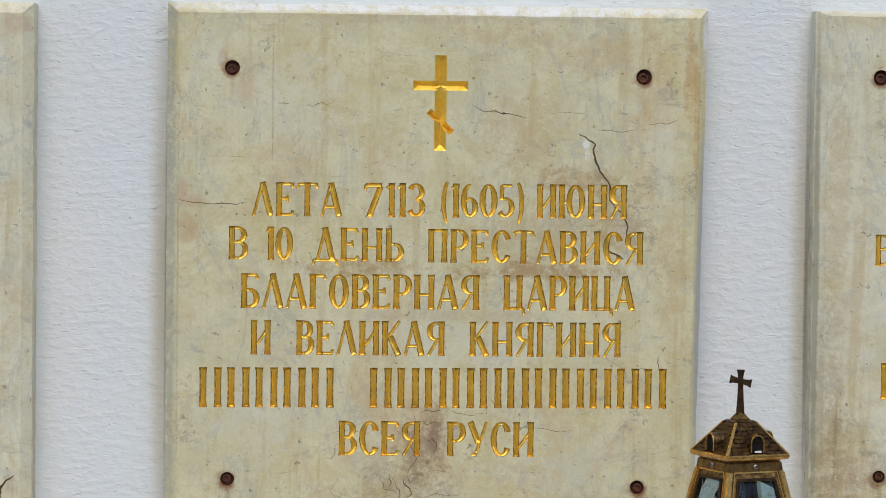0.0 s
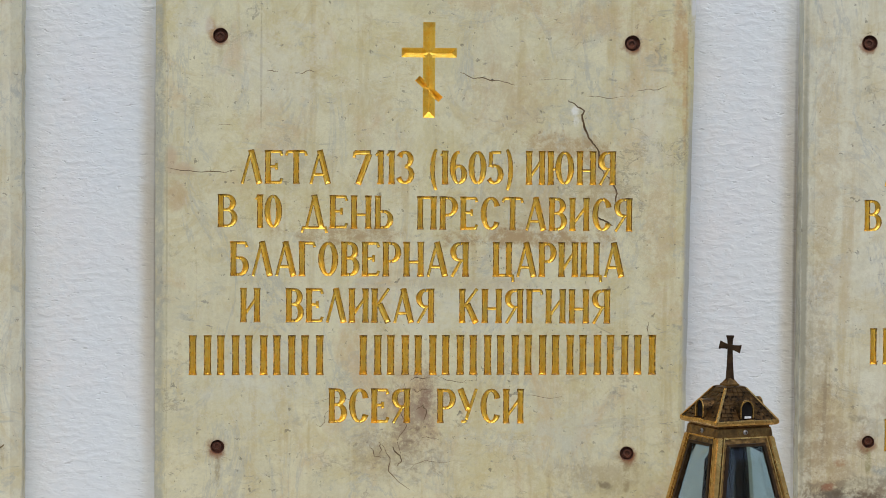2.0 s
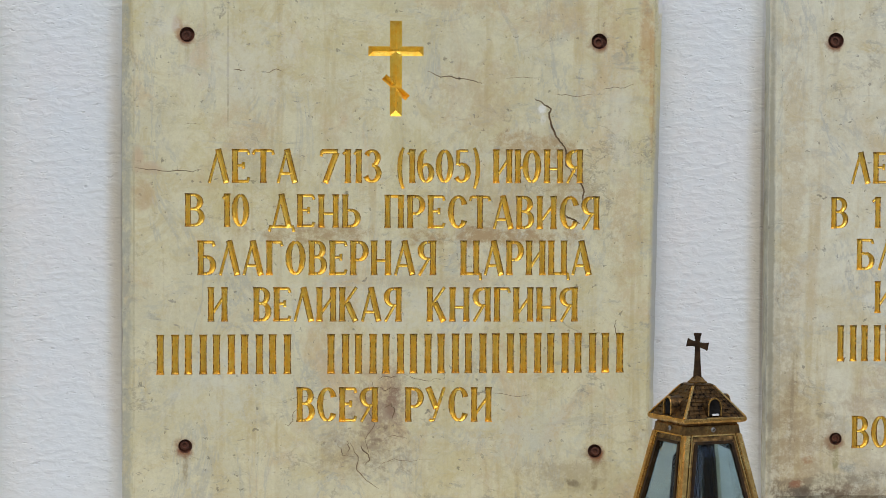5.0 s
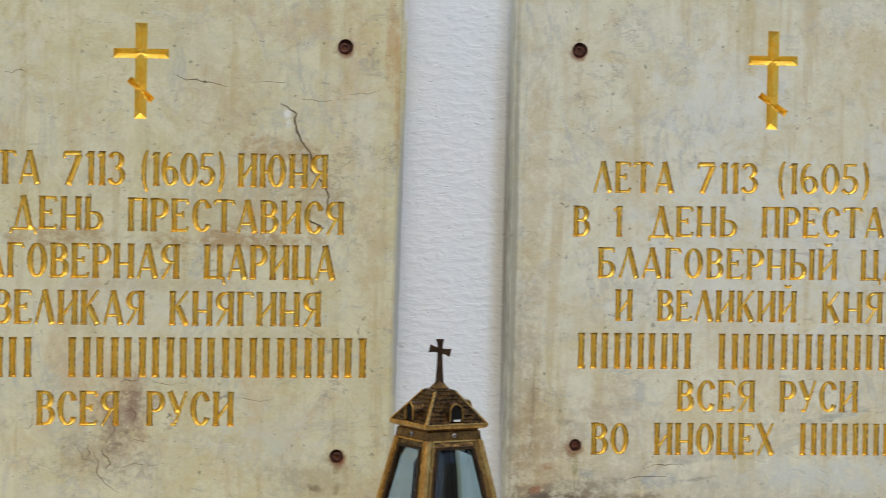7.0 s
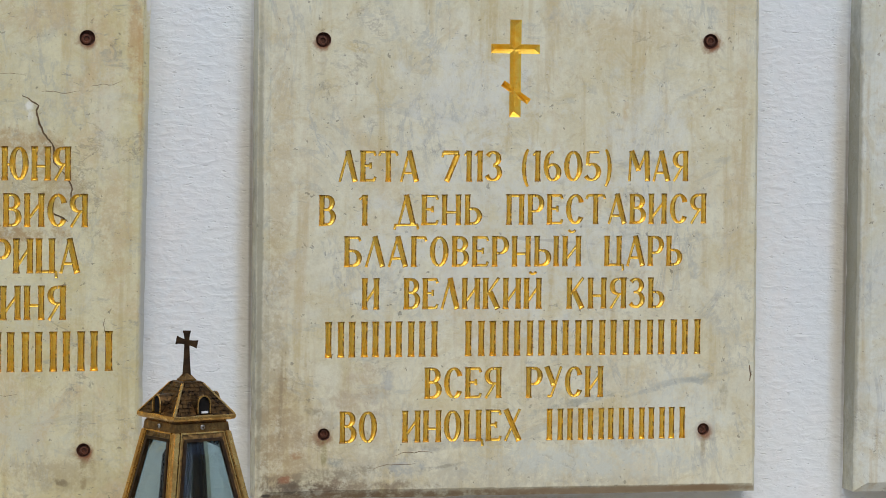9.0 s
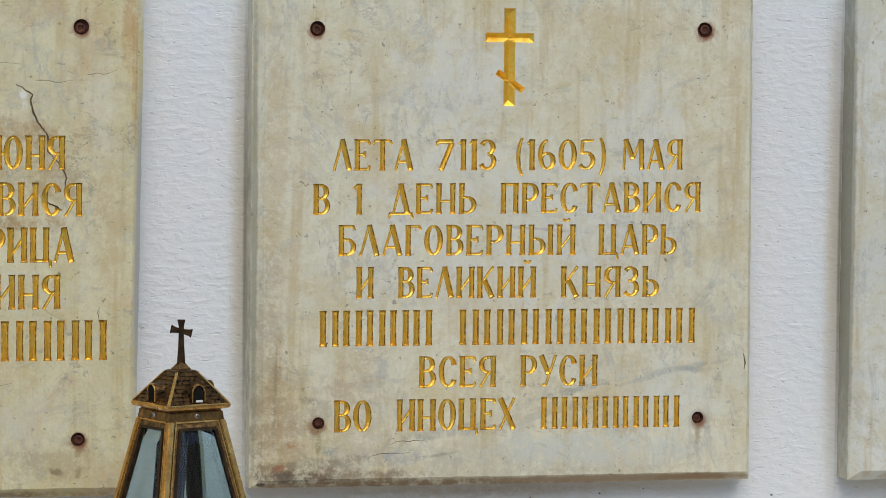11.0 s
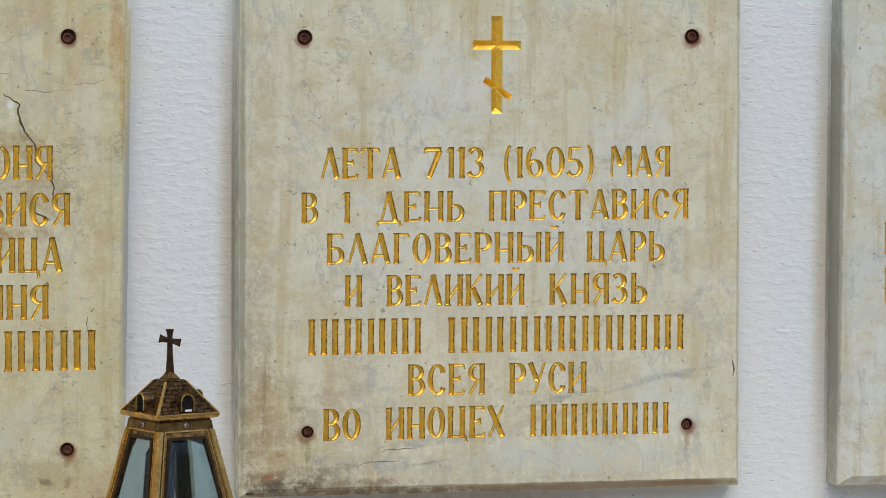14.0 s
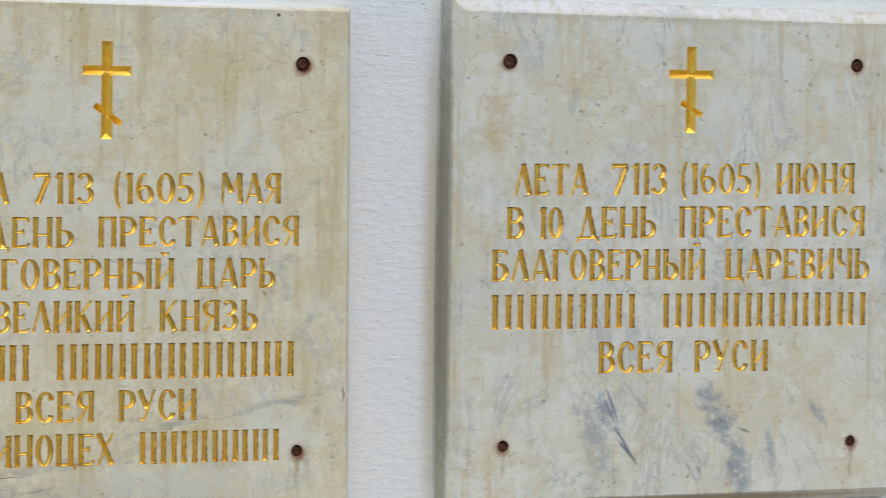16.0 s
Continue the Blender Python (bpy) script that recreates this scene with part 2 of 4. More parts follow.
PAVING = simple("grey_paving_stone", (0.30, 0.29, 0.27), (0.22, 0.21, 0.20), 1.5, 0.85, 0.0, 0.004)


# ---- helpers for meshes ----
def mesh_object(name, verts, faces, material, parent=None, label=""):
    me = bpy.data.meshes.new(name)
    me.from_pydata([tuple(v) for v in verts], [], faces)
    me.materials.append(material)
    me.update()
    ob = new(name, me)
    ob.parent = parent
    if label:
        tagged(ob, label)
    return ob


def part(name, bm, material, parent, label=""):
    me = bpy.data.meshes.new(name)
    bmesh.ops.recalc_face_normals(bm, faces=bm.faces)
    bm.to_mesh(me)
    bm.free()
    me.materials.append(material)
    ob = new(name, me)
    ob.parent = parent
    if label:
        tagged(ob, label)
    return ob


def hull_box(bm, low, high):
    """A box between two loops of four corners."""
    a, b = [bm.verts.new(v) for v in low], [bm.verts.new(v) for v in high]
    bm.faces.new(a[::-1]), bm.faces.new(b)
    for i in range(4):
        j = (i + 1) % 4
        bm.faces.new((a[i], a[j], b[j], b[i]))
    return bm


def square(s, z):
    h = s / 2
    return [(-h, -h, z), (h, -h, z), (h, h, z), (-h, h, z)]


def stacked(bm, levels):
    """A solid of square sections (side, height), bottom to top."""
    rings = [[bm.verts.new(v) for v in square(s, z)] for s, z in levels]
    bm.faces.new(rings[0][::-1]), bm.faces.new(rings[-1])
    for lo, hi in zip(rings, rings[1:]):
        for i in range(4):
            j = (i + 1) % 4
            bm.faces.new((lo[i], lo[j], hi[j], hi[i]))
    return bm


# ---- cut letters: strokes of a chisel with a sharp valley ----
K, H = 0.090, 0.045          # half widths of thick and hair strokes, for a letter of height 1


def arc(cx, cy, rx, ry, a0, a1, thick=K, thin=H, n=9):
    """A bowl, thick at its sides and thin above and below."""
    pts, widths = [], []
    for i in range(n + 1):
        a = radians(a0 + (a1 - a0) * i / n)
        pts.append((cx + rx * math.cos(a), cy + ry * math.sin(a)))
        widths.append(thin + (thick - thin) * abs(math.cos(a)) ** 1.5)
    return pts, widths


def line(x0, y0, x1, y1, w=K):
    return [(x0, y0), (x1, y1)], [w, w]


def stem(x, y0=0.0, y1=1.0):
    """An upright stroke that widens a little at both ends."""
    f = 0.11 * (y1 - y0)
    return [(x, y0), (x, y0 + f), (x, (y0 + y1) / 2), (x, y1 - f), (x, y1)], [K * 1.14, K * 0.97, K * 0.93, K * 0.97, K * 1.14]


def hair(x0, y0, x1, y1):
    return line(x0, y0, x1, y1, H)


def top_bar(x0, x1, y=0.95):
    return [hair(x0, y, x1, y), hair(x1 - 0.02, y + 0.02, x1 + 0.03, y - 0.12)]


def low_bar(x0, x1, y=0.05):
    return [hair(x0, y, x1, y), hair(x1 - 0.02, y - 0.02, x1 + 0.03, y + 0.12)]


LOW_BOWL = [hair(0.1, 0.53, 0.27, 0.53), hair(0.1, 0.05, 0.27, 0.05), arc(0.27, 0.29, 0.2, 0.24, -90, 90)]
TALL_O = [arc(0.3, 0.5, 0.21, 0.455, 90, 270), arc(0.3, 0.5, 0.21, 0.455, -90, 90)]
E_BARS = top_bar(0.1, 0.48) + low_bar(0.1, 0.48) + [hair(0.1, 0.52, 0.34, 0.52), hair(0.35, 0.42, 0.35, 0.62)]
UPPER_BOWL = [hair(0.1, 0.95, 0.27, 0.95), hair(0.1, 0.44, 0.27, 0.44), arc(0.27, 0.695, 0.2, 0.255, -90, 90)]
GLYPHS = {
    "А": (0.62, [hair(0.04, 0, 0.31, 1), line(0.30, 1, 0.55, 0), hair(0.12, 0.28, 0.48, 0.28)]),
    "Л": (0.62, [hair(0.04, 0, 0.31, 1), line(0.30, 1, 0.55, 0)]),
    "Д": (0.72, [hair(0.13, 0.02, 0.36, 1), line(0.35, 1, 0.57, 0.02), hair(0.0, 0.02, 0.72, 0.02), hair(0.04, 0.04, 0.0, -0.13), hair(0.68, 0.04, 0.72, -0.13)]),
    "Е": (0.54, [stem(0.1)] + E_BARS),
    "Т": (0.62, [stem(0.31), hair(0.06, 0.95, 0.56, 0.95), hair(0.06, 0.97, 0.01, 0.83), hair(0.56, 0.97, 0.61, 0.83)]),
    "Н": (0.62, [stem(0.1), stem(0.52), hair(0.1, 0.42, 0.52, 0.42)]),
    "Ь": (0.54, [stem(0.1)] + LOW_BOWL),
    "Ы": (0.80, [stem(0.1), stem(0.70)] + LOW_BOWL),
    "Б": (0.56, [stem(0.1)] + LOW_BOWL + top_bar(0.1, 0.47)),
    "В": (0.54, [stem(0.1), hair(0.1, 0.95, 0.26, 0.95), hair(0.1, 0.53, 0.28, 0.53), hair(0.1, 0.05, 0.27, 0.05),
                 arc(0.25, 0.74, 0.18, 0.21, -90, 90), arc(0.27, 0.29, 0.2, 0.24, -90, 90)]),
    "Г": (0.50, [stem(0.1)] + top_bar(0.1, 0.45)),
    "П": (0.60, [stem(0.1), stem(0.5), hair(0.1, 0.95, 0.5, 0.95)]),
    "Р": (0.54, [stem(0.1)] + UPPER_BOWL),
    "О": (0.60, TALL_O), "0": (0.56, TALL_O),
    "С": (0.58, [arc(0.31, 0.5, 0.22, 0.455, 90, 270), arc(0.31, 0.66, 0.19, 0.295, 10, 90), arc(0.31, 0.32, 0.19, 0.275, -90, -15)]),
    "И": (0.62, [stem(0.1), stem(0.52), hair(0.12, 0.2, 0.5, 0.72)]),
    "Й": (0.62, [stem(0.1), stem(0.52), hair(0.12, 0.2, 0.5, 0.72), arc(0.31, 1.2, 0.1, 0.08, 180, 360, H, H, 5)]),
    "Ц": (0.66, [stem(0.1), stem(0.5), hair(0.1, 0.05, 0.62, 0.05), hair(0.62, 0.07, 0.64, -0.14)]),
    "Я": (0.56, [stem(0.46), hair(0.3, 0.95, 0.46, 0.95), hair(0.28, 0.47, 0.46, 0.47), arc(0.29, 0.71, 0.2, 0.24, 90, 270), hair(0.33, 0.47, 0.05, 0.0)]),
    "К": (0.60, [stem(0.1), hair(0.12, 0.42, 0.54, 1.0), line(0.25, 0.56, 0.52, 0.0)]),
    "М": (0.80, [hair(0.07, 0, 0.12, 1), line(0.13, 1, 0.40, 0.35), hair(0.40, 0.35, 0.66, 1), line(0.67, 1, 0.71, 0)]),
    "Ю": (0.86, [stem(0.1), hair(0.1, 0.47, 0.34, 0.47), arc(0.55, 0.5, 0.21, 0.455, 90, 270), arc(0.55, 0.5, 0.21, 0.455, -90, 90)]),
    "У": (0.58, [line(0.06, 1, 0.31, 0.38), hair(0.54, 1, 0.24, 0.1), arc(0.17, 0.14, 0.09, 0.1, 220, 330, H, H, 4)]),
    "Х": (0.60, [line(0.06, 1, 0.53, 0), hair(0.54, 1, 0.05, 0)]),
    "З": (0.52, [arc(0.22, 0.74, 0.18, 0.21, -90, 150), arc(0.22, 0.29, 0.21, 0.24, -150, 90), hair(0.14, 0.53, 0.26, 0.53)]),
    "Ч": (0.58, [stem(0.48), arc(0.30, 0.72, 0.2, 0.26, 180, 280), stem(0.1, 0.7, 1.0)]),
    "1": (0.26, [stem(0.17), hair(0.02, 0.84, 0.16, 0.98)]),
    "3": (0.54, [arc(0.24, 0.74, 0.18, 0.21, -90, 160), arc(0.24, 0.29, 0.21, 0.24, -160, 90)]),
    "5": (0.54, [hair(0.13, 0.95, 0.47, 0.95), line(0.13, 0.97, 0.10, 0.52, 0.06), arc(0.24, 0.31, 0.22, 0.26, -150, 120)]),
    "6": (0.56, [arc(0.29, 0.5, 0.2, 0.455, 80, 270), arc(0.29, 0.3, 0.2, 0.255, -90, 90), arc(0.29, 0.3, 0.18, 0.255, 90, 170, 0.06)]),
    "7": (0.60, [line(0.04, 0.93, 0.54, 0.93, 0.07), line(0.50, 0.9, 0.15, 0.0, 0.09), hair(0.05, 0.96, 0.02, 0.78)]),
    "(": (0.30, [arc(0.36, 0.44, 0.24, 0.68, 118, 242, 0.07, 0.03)]),
    ")": (0.30, [arc(-0.06, 0.44, 0.24, 0.68, -62, 62, 0.07, 0.03)]),
    "|": (0.60, [stem(0.12), stem(0.48)]),
}
GAP = 0.08                    # space between letters


def groove(points, widths, slope=1.1, wall=0.70, floor=0.66):
    """The facets of one cut, with steep walls and a shallow valley: triangles of (x, z, depth), and the lines that bound them."""
    n = len(points)
    pts = [Vector(p) for p in points]
    rails = [[], [], [], [], []]                 # edge, foot of the wall, valley, foot of the wall, edge
    for i, p in enumerate(pts):
        a = (pts[i] - pts[i - 1]).normalized() if i else None
        b = (pts[i + 1] - pts[i]).normalized() if i < n - 1 else None
        d = ((a or b) + (b or a)).normalized()
        side = Vector((-d.y, d.x)) * widths[i]
        room = min(widths[i], ((pts[1] - p).length if not i else (p - pts[i - 1]).length) * 0.45)
        inward = d * room * (1 if not i else -1) if i in (0, n - 1) else d * 0
        deep = widths[i] * slope
        for rail, across, along, depth in zip(rails, (1, wall, 0, -wall, -1), (0, 1 - wall, 1, 1 - wall, 0), (0, floor, 1, floor, 0)):
            q = p + side * across + inward * along
            rail.append((q.x, q.y, deep * depth))
    tris, edges = [], []
    for i in (0, n - 1):
        e0, f0, m, f1, e1 = [r[i] for r in rails]
        tris += [(e0, e1, f1), (e0, f1, f0), (f0, f1, m)]
        edges += [(e0, e1), (f0, f1), (e0, f0), (e1, f1), (f0, m), (f1, m)]
    for i in range(n - 1):
        for p, q in zip(rails, rails[1:]):
            tris += [(p[i], p[i + 1], q[i + 1]), (p[i], q[i + 1], q[i])]
        edges += [(r[i], r[i + 1]) for r in rails]
    return tris, edges


def word_cuts(text, x0, x1, base, height):
    """The cuts of a word that fills x0 to x1: one (strokes) for each letter."""
    widths = [GLYPHS[c][0] for c in text]
    natural = sum(widths) + GAP * (len(text) - 1)
    sx, out, at = (x1 - x0) / natural, [], 0.0
    for c, w in zip(text, widths):
        strokes = []
        for pts, hw in GLYPHS[c][1]:
            placed = [(x0 + (at + px) * sx, base(x0 + (at + px) * sx) + py * height) for px, py in pts]
            strokes.append((placed, [v * height for v in hw]))
        out.append(("bar" if c == "|" else "letter", strokes))
        at += w + GAP
    return out


def depth_at(px, pz, tris):
    """How deep the deepest of the facets lies at each place; -1 outside of all."""
    best = np.full(len(px), -1.0)
    for (ax, az, ad), (bx, bz, bd), (cx, cz, cd) in tris:
        det = (bz - cz) * (ax - cx) + (cx - bx) * (az - cz)
        if abs(det) < 1e-14:
            continue
        u = ((bz - cz) * (px - cx) + (cx - bx) * (pz - cz)) / det
        v = ((cz - az) * (px - cx) + (ax - cx) * (pz - cz)) / det
        w = 1 - u - v
        inside = (u > -1e-4) & (v > -1e-4) & (w > -1e-4)
        best = np.where(inside, np.maximum(best, u * ad + v * bd + w * cd), best)
    return best


def islands(triangles):
    """Triangles that hang together, largest first; crumbs go with the largest."""
    parent = {}

    def find(v):
        while parent.setdefault(v, v) != v:
            v = parent[v]
        return v

    for t in triangles:
        for v in t[1:]:
            parent[find(int(v))] = find(int(t[0]))
    groups = {}
    for t in triangles:
        groups.setdefault(find(int(t[0])), []).append(t)
    out = sorted(groups.values(), key=len, reverse=True)
    big = [g for g in out if len(g) >= 8] or out[:1]
    big[0] = big[0] + [t for g in out if len(g) < 8 and g is not big[0] for t in g]
    return [np.array(g) for g in big]


THICK, RIM = 0.055, 0.045     # how far face and rim stand off the wall


def plaque(centre, left, right, top, low, chamfer, material, holes, cuts, cracks, label, seed, lean=0.0):
    """A bevelled marble slab whose face is cut by letters, cracks and bolt holes."""
    rng = random.Random(seed)
    cx, cz = centre

    # the rim, slightly uneven
    def loop(x0, x1, z0, z1, rough):
        pts = []
        tilt = lambda x, z: x + lean * z * (x > 0)
        for (ax, az), (bx, bz) in (((x0, z0), (x1, z0)), ((x1, z0), (x1, z1)), ((x1, z1), (x0, z1)), ((x0, z1), (x0, z0))):
            for i in range(40):
                f = i / 40
                wob = rough if i else 0
                x, z = ax + (bx - ax) * f + rng.gauss(0, wob), az + (bz - az) * f + rng.gauss(0, wob)
                pts.append((tilt(x, z), z))
        return pts

    inner = loop(left + chamfer[0], right - chamfer[1], low + chamfer[2], top - chamfer[3], 0.0003)
    outer = loop(left, right, low, top, 0.0004)
    count = len(inner)
    verts2, edges2 = [Vector(p) for p in inner], [(i, (i + 1) % count) for i in range(count)]

    def add(p, q):
        verts2.append(Vector(p[:2])), verts2.append(Vector(q[:2]))
        edges2.append((len(verts2) - 2, len(verts2) - 1))

    ring = 18
    for hx, hz, r in holes:
        pts = [(hx + r * math.cos(2 * math.pi * i / ring), hz + r * math.sin(2 * math.pi * i / ring)) for i in range(ring)]
        for i in range(ring):
            add(pts[i], pts[(i + 1) % ring])
    pieces = []
    for kind, strokes in cuts + [("crack", [c]) for c in cracks]:
        tris = []
        for order, (pts, hw) in enumerate(strokes):
            if kind == "cross":                    # plain V cuts, the slanted bar the deepest
                t, e = groove(pts, hw, (0.8, 0.9, 1.5)[order], 0.5, 0.5)
            else:
                t, e = groove(pts, hw) if kind != "crack" else groove(pts, hw, 1.6, 0.5, 0.5)
            tris += t
            for p, q in e:
                add(p, q)
        flat = np.array([v[:2] for t in tris for v in t])
        pieces.append((kind, tris, flat.min(0) - 1e-5, flat.max(0) + 1e-5))
    from mathutils.geometry import delaunay_2d_cdt
    v2, _, faces, *_ = delaunay_2d_cdt(verts2, edges2, [], 1, 1e-6)
    pos = np.array([(v.x, v.y) for v in v2])
    tri = np.array([f for f in faces if len(f) == 3])
    middle = pos[tri].mean(1)
    depth, owner = np.zeros(len(pos)), np.full(len(tri), -1)
    for index, (kind, tris, lo, hi) in enumerate(pieces):
        near = np.where(((pos >= lo) & (pos <= hi)).all(1))[0]
        depth[near] = np.maximum(depth[near], depth_at(pos[near, 0], pos[near, 1], tris))
        close = np.where(((middle >= lo) & (middle <= hi)).all(1))[0]
        got = depth_at(middle[close, 0], middle[close, 1], tris) > 1e-6
        owner[close[got & (owner[close] < 0)]] = index
    keep = np.ones(len(tri), bool)
    for hx, hz, r in holes:
        keep &= np.hypot(middle[:, 0] - hx, middle[:, 1] - hz) > r * 0.97
    # face up: the face looks to -y
    a, b, c = pos[tri[:, 0]], pos[tri[:, 1]], pos[tri[:, 2]]
    turn = (b[:, 0] - a[:, 0]) * (c[:, 1] - a[:, 1]) - (b[:, 1] - a[:, 1]) * (c[:, 0] - a[:, 0])
    tri[turn < 0] = tri[turn < 0][:, ::-1]
    at = [(x, -THICK + d, z) for (x, z), d in zip(pos, depth)]

    slab_faces = [tuple(int(i) for i in t) for t in tri[(owner < 0) & keep]]
    verts = list(at)
    n0 = len(verts)
    verts += [(x, -THICK, z) for x, z in inner] + [(x, -RIM, z) for x, z in outer] + [(x, 0.004, z) for x, z in outer]
    for i in range(count):
        j = (i + 1) % count
        slab_faces.append((n0 + i, n0 + count + i, n0 + count + j, n0 + j))
        slab_faces.append((n0 + count + i, n0 + 2 * count + i, n0 + 2 * count + j, n0 + count + j))
    body = mesh_object("memorial_plaque", verts, slab_faces, material)
    body.matrix_world = pose(cx, 0, cz)
    tagged(body, label, "plaque", "memorial plaques on the wall")
    for index, (kind, *_) in enumerate(pieces):
        chosen = tri[(owner == index) & keep]
        if not len(chosen):
            continue
        for island in islands(chosen):
            used, inverse = np.unique(island, return_inverse=True)
            inverse = inverse.reshape(-1, 3)
            cut = mesh_object(kind, [at[i] for i in used], [tuple(int(k) for k in f) for f in inverse], CRACK if kind == "crack" else GOLD, body)
            # steep walls get the darker gold: shade of the cut, put into colour
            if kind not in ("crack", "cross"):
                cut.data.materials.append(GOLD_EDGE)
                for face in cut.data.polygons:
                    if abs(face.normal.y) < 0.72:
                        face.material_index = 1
    for hx, hz, r in holes:
        bolt(body, hx, hz, r, ring, rng)
    return body


def bolt(parent, hx, hz, r, ring, rng):
    """A rusty socket sunk into the face, with the head of its bolt at the bottom."""
    bm = bmesh.new()
    off = (rng.uniform(-0.0015, 0.0015), rng.uniform(-0.0015, 0.0015))
    loops = []
    for rad, y, o in ((r, -THICK, 0), (r * 0.93, -THICK + 0.008, 0), (r * 0.66, -THICK + 0.008, 1), (r * 0.62, -THICK + 0.004, 1),
                      (r * 0.40, -THICK + 0.0035, 1), (r * 0.34, -THICK + 0.0065, 1)):
        loops.append([bm.verts.new((hx + o * off[0] + rad * math.cos(2 * math.pi * i / ring), y,
                                    hz + o * off[1] + rad * math.sin(2 * math.pi * i / ring))) for i in range(ring)])
    for lo, hi in zip(loops, loops[1:]):
        for i in range(ring):
            j = (i + 1) % ring
            bm.faces.new((lo[i], lo[j], hi[j], hi[i]))
    bm.faces.new(loops[-1])
    part("bolt", bm, BOLT_RUST, parent, "rusted iron bolt sunk in its hole")


def cross_cuts(x, top, low, bar_z, half, slant):
    """The three-barred cross: upright, cross bar and a short slanted foot bar."""
    w = 0.0088
    (sx0, sz0), (sx1, sz1) = slant
    ex, ez = (sx1 - sx0) * 0.05, (sz1 - sz0) * 0.05
    sx0, sz0, sx1, sz1 = sx0 - ex, sz0 - ez, sx1 + ex, sz1 + ez
    return [("cross", [([(x, low), (x, top)], [w, w]), ([(x - half, bar_z), (x + half, bar_z)], [w * 0.8, w * 0.8]),
                       ([(sx0, sz0), (sx1, sz1)], [w * 0.56, w * 0.56])])]


def inscription(rows, tall=1.0):
    """Rows of (baseline on the left, on the right, height, words with their two ends)."""
    out = []
    for b0, b1, height, words in rows:
        base = lambda x, b0=b0, b1=b1: b0 - 0.0006 + (b1 - b0) * (x + 0.32) / 0.64
        for text, x0, x1 in words:
            out += word_cuts(text, x0 - 0.001, x1 + 0.001, base, height * tall)
    return out


def crack(points, w=0.0011):
    """A thin jagged crack that fades at its ends."""
    rng = random.Random(round(points[0][0] * 1e4))
    path = [points[0]]
    for (ax, az), (bx, bz) in zip(points, points[1:]):
        for f in (0.33, 0.66):
            path.append((ax + (bx - ax) * f + rng.gauss(0, 0.0007), az + (bz - az) * f + rng.gauss(0, 0.0007)))
        path.append((bx, bz))
    n = len(path)
    return path, [0.8 * w * (0.35 + 0.65 * math.sin(math.pi * (i + 0.3) / (n - 0.4))) * rng.uniform(0.75, 1.25) for i in range(n)]


# ---- ground, ledge and wall ----
ground = mesh_object("ground", [(-300, -300, 0), (300, -300, 0), (300, 300, 0), (-300, 300, 0)], [(0, 1, 2, 3)], PAVING)
tagged(ground, "grey stone paving before the wall", "ground", kind="structure")
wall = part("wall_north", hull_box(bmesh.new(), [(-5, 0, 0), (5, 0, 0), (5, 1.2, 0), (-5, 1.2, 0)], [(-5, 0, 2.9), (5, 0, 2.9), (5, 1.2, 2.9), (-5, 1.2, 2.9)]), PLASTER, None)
tagged(wall, "white limewashed wall with horizontal brush marks", "wall", kind="structure")
# unseen ledge added to hold the lantern, its tone set to bounce light up
LEDGE_Z = 0.979
ledge = part("ledge", hull_box(bmesh.new(), [(-5, -0.5, 0), (5, -0.5, 0), (5, -0.003, 0), (-5, -0.003, 0)], [(-5, -0.5, LEDGE_Z), (5, -0.5, LEDGE_Z), (5, -0.003, LEDGE_Z), (-5, -0.003, LEDGE_Z)]), STEP_STONE, None)
tagged(ledge, "pale stone ledge out of view, added under the lantern", "ledge", kind="structure")

# unseen walls added behind and beside the viewer to shape sky light and reflections
for name, lo, hi in (("wall_south_unseen", (-26, -19, 0), (10, -18, 6.5)), ("wall_west_unseen", (-26, -18, 0), (-25, 30, 4.0)), ("wall_east_unseen", (9, -18, 0), (10, 30, 3.6))):
    (xa, ya, za), (xb, yb, zb) = lo, hi
    closing = part(name, hull_box(bmesh.new(), [(xa, ya, za), (xb, ya, za), (xb, yb, za), (xa, yb, za)], [(xa, ya, zb), (xb, ya, zb), (xb, yb, zb), (xa, yb, zb)]), UNSEEN_WALL, None)
    tagged(closing, "plain wall out of view, added to block low sky light", "wall", kind="structure")

# ---- plaques ----
R = 0.0102
WARM, COOL, YELLOW = (0.65, 0.585, 0.37), (0.645, 0.615, 0.46), (0.55, 0.445, 0.21)
WARM_A, COOL_A, YELLOW_A = (0.62, 0.545, 0.285), (0.62, 0.575, 0.37), (0.53, 0.415, 0.17)

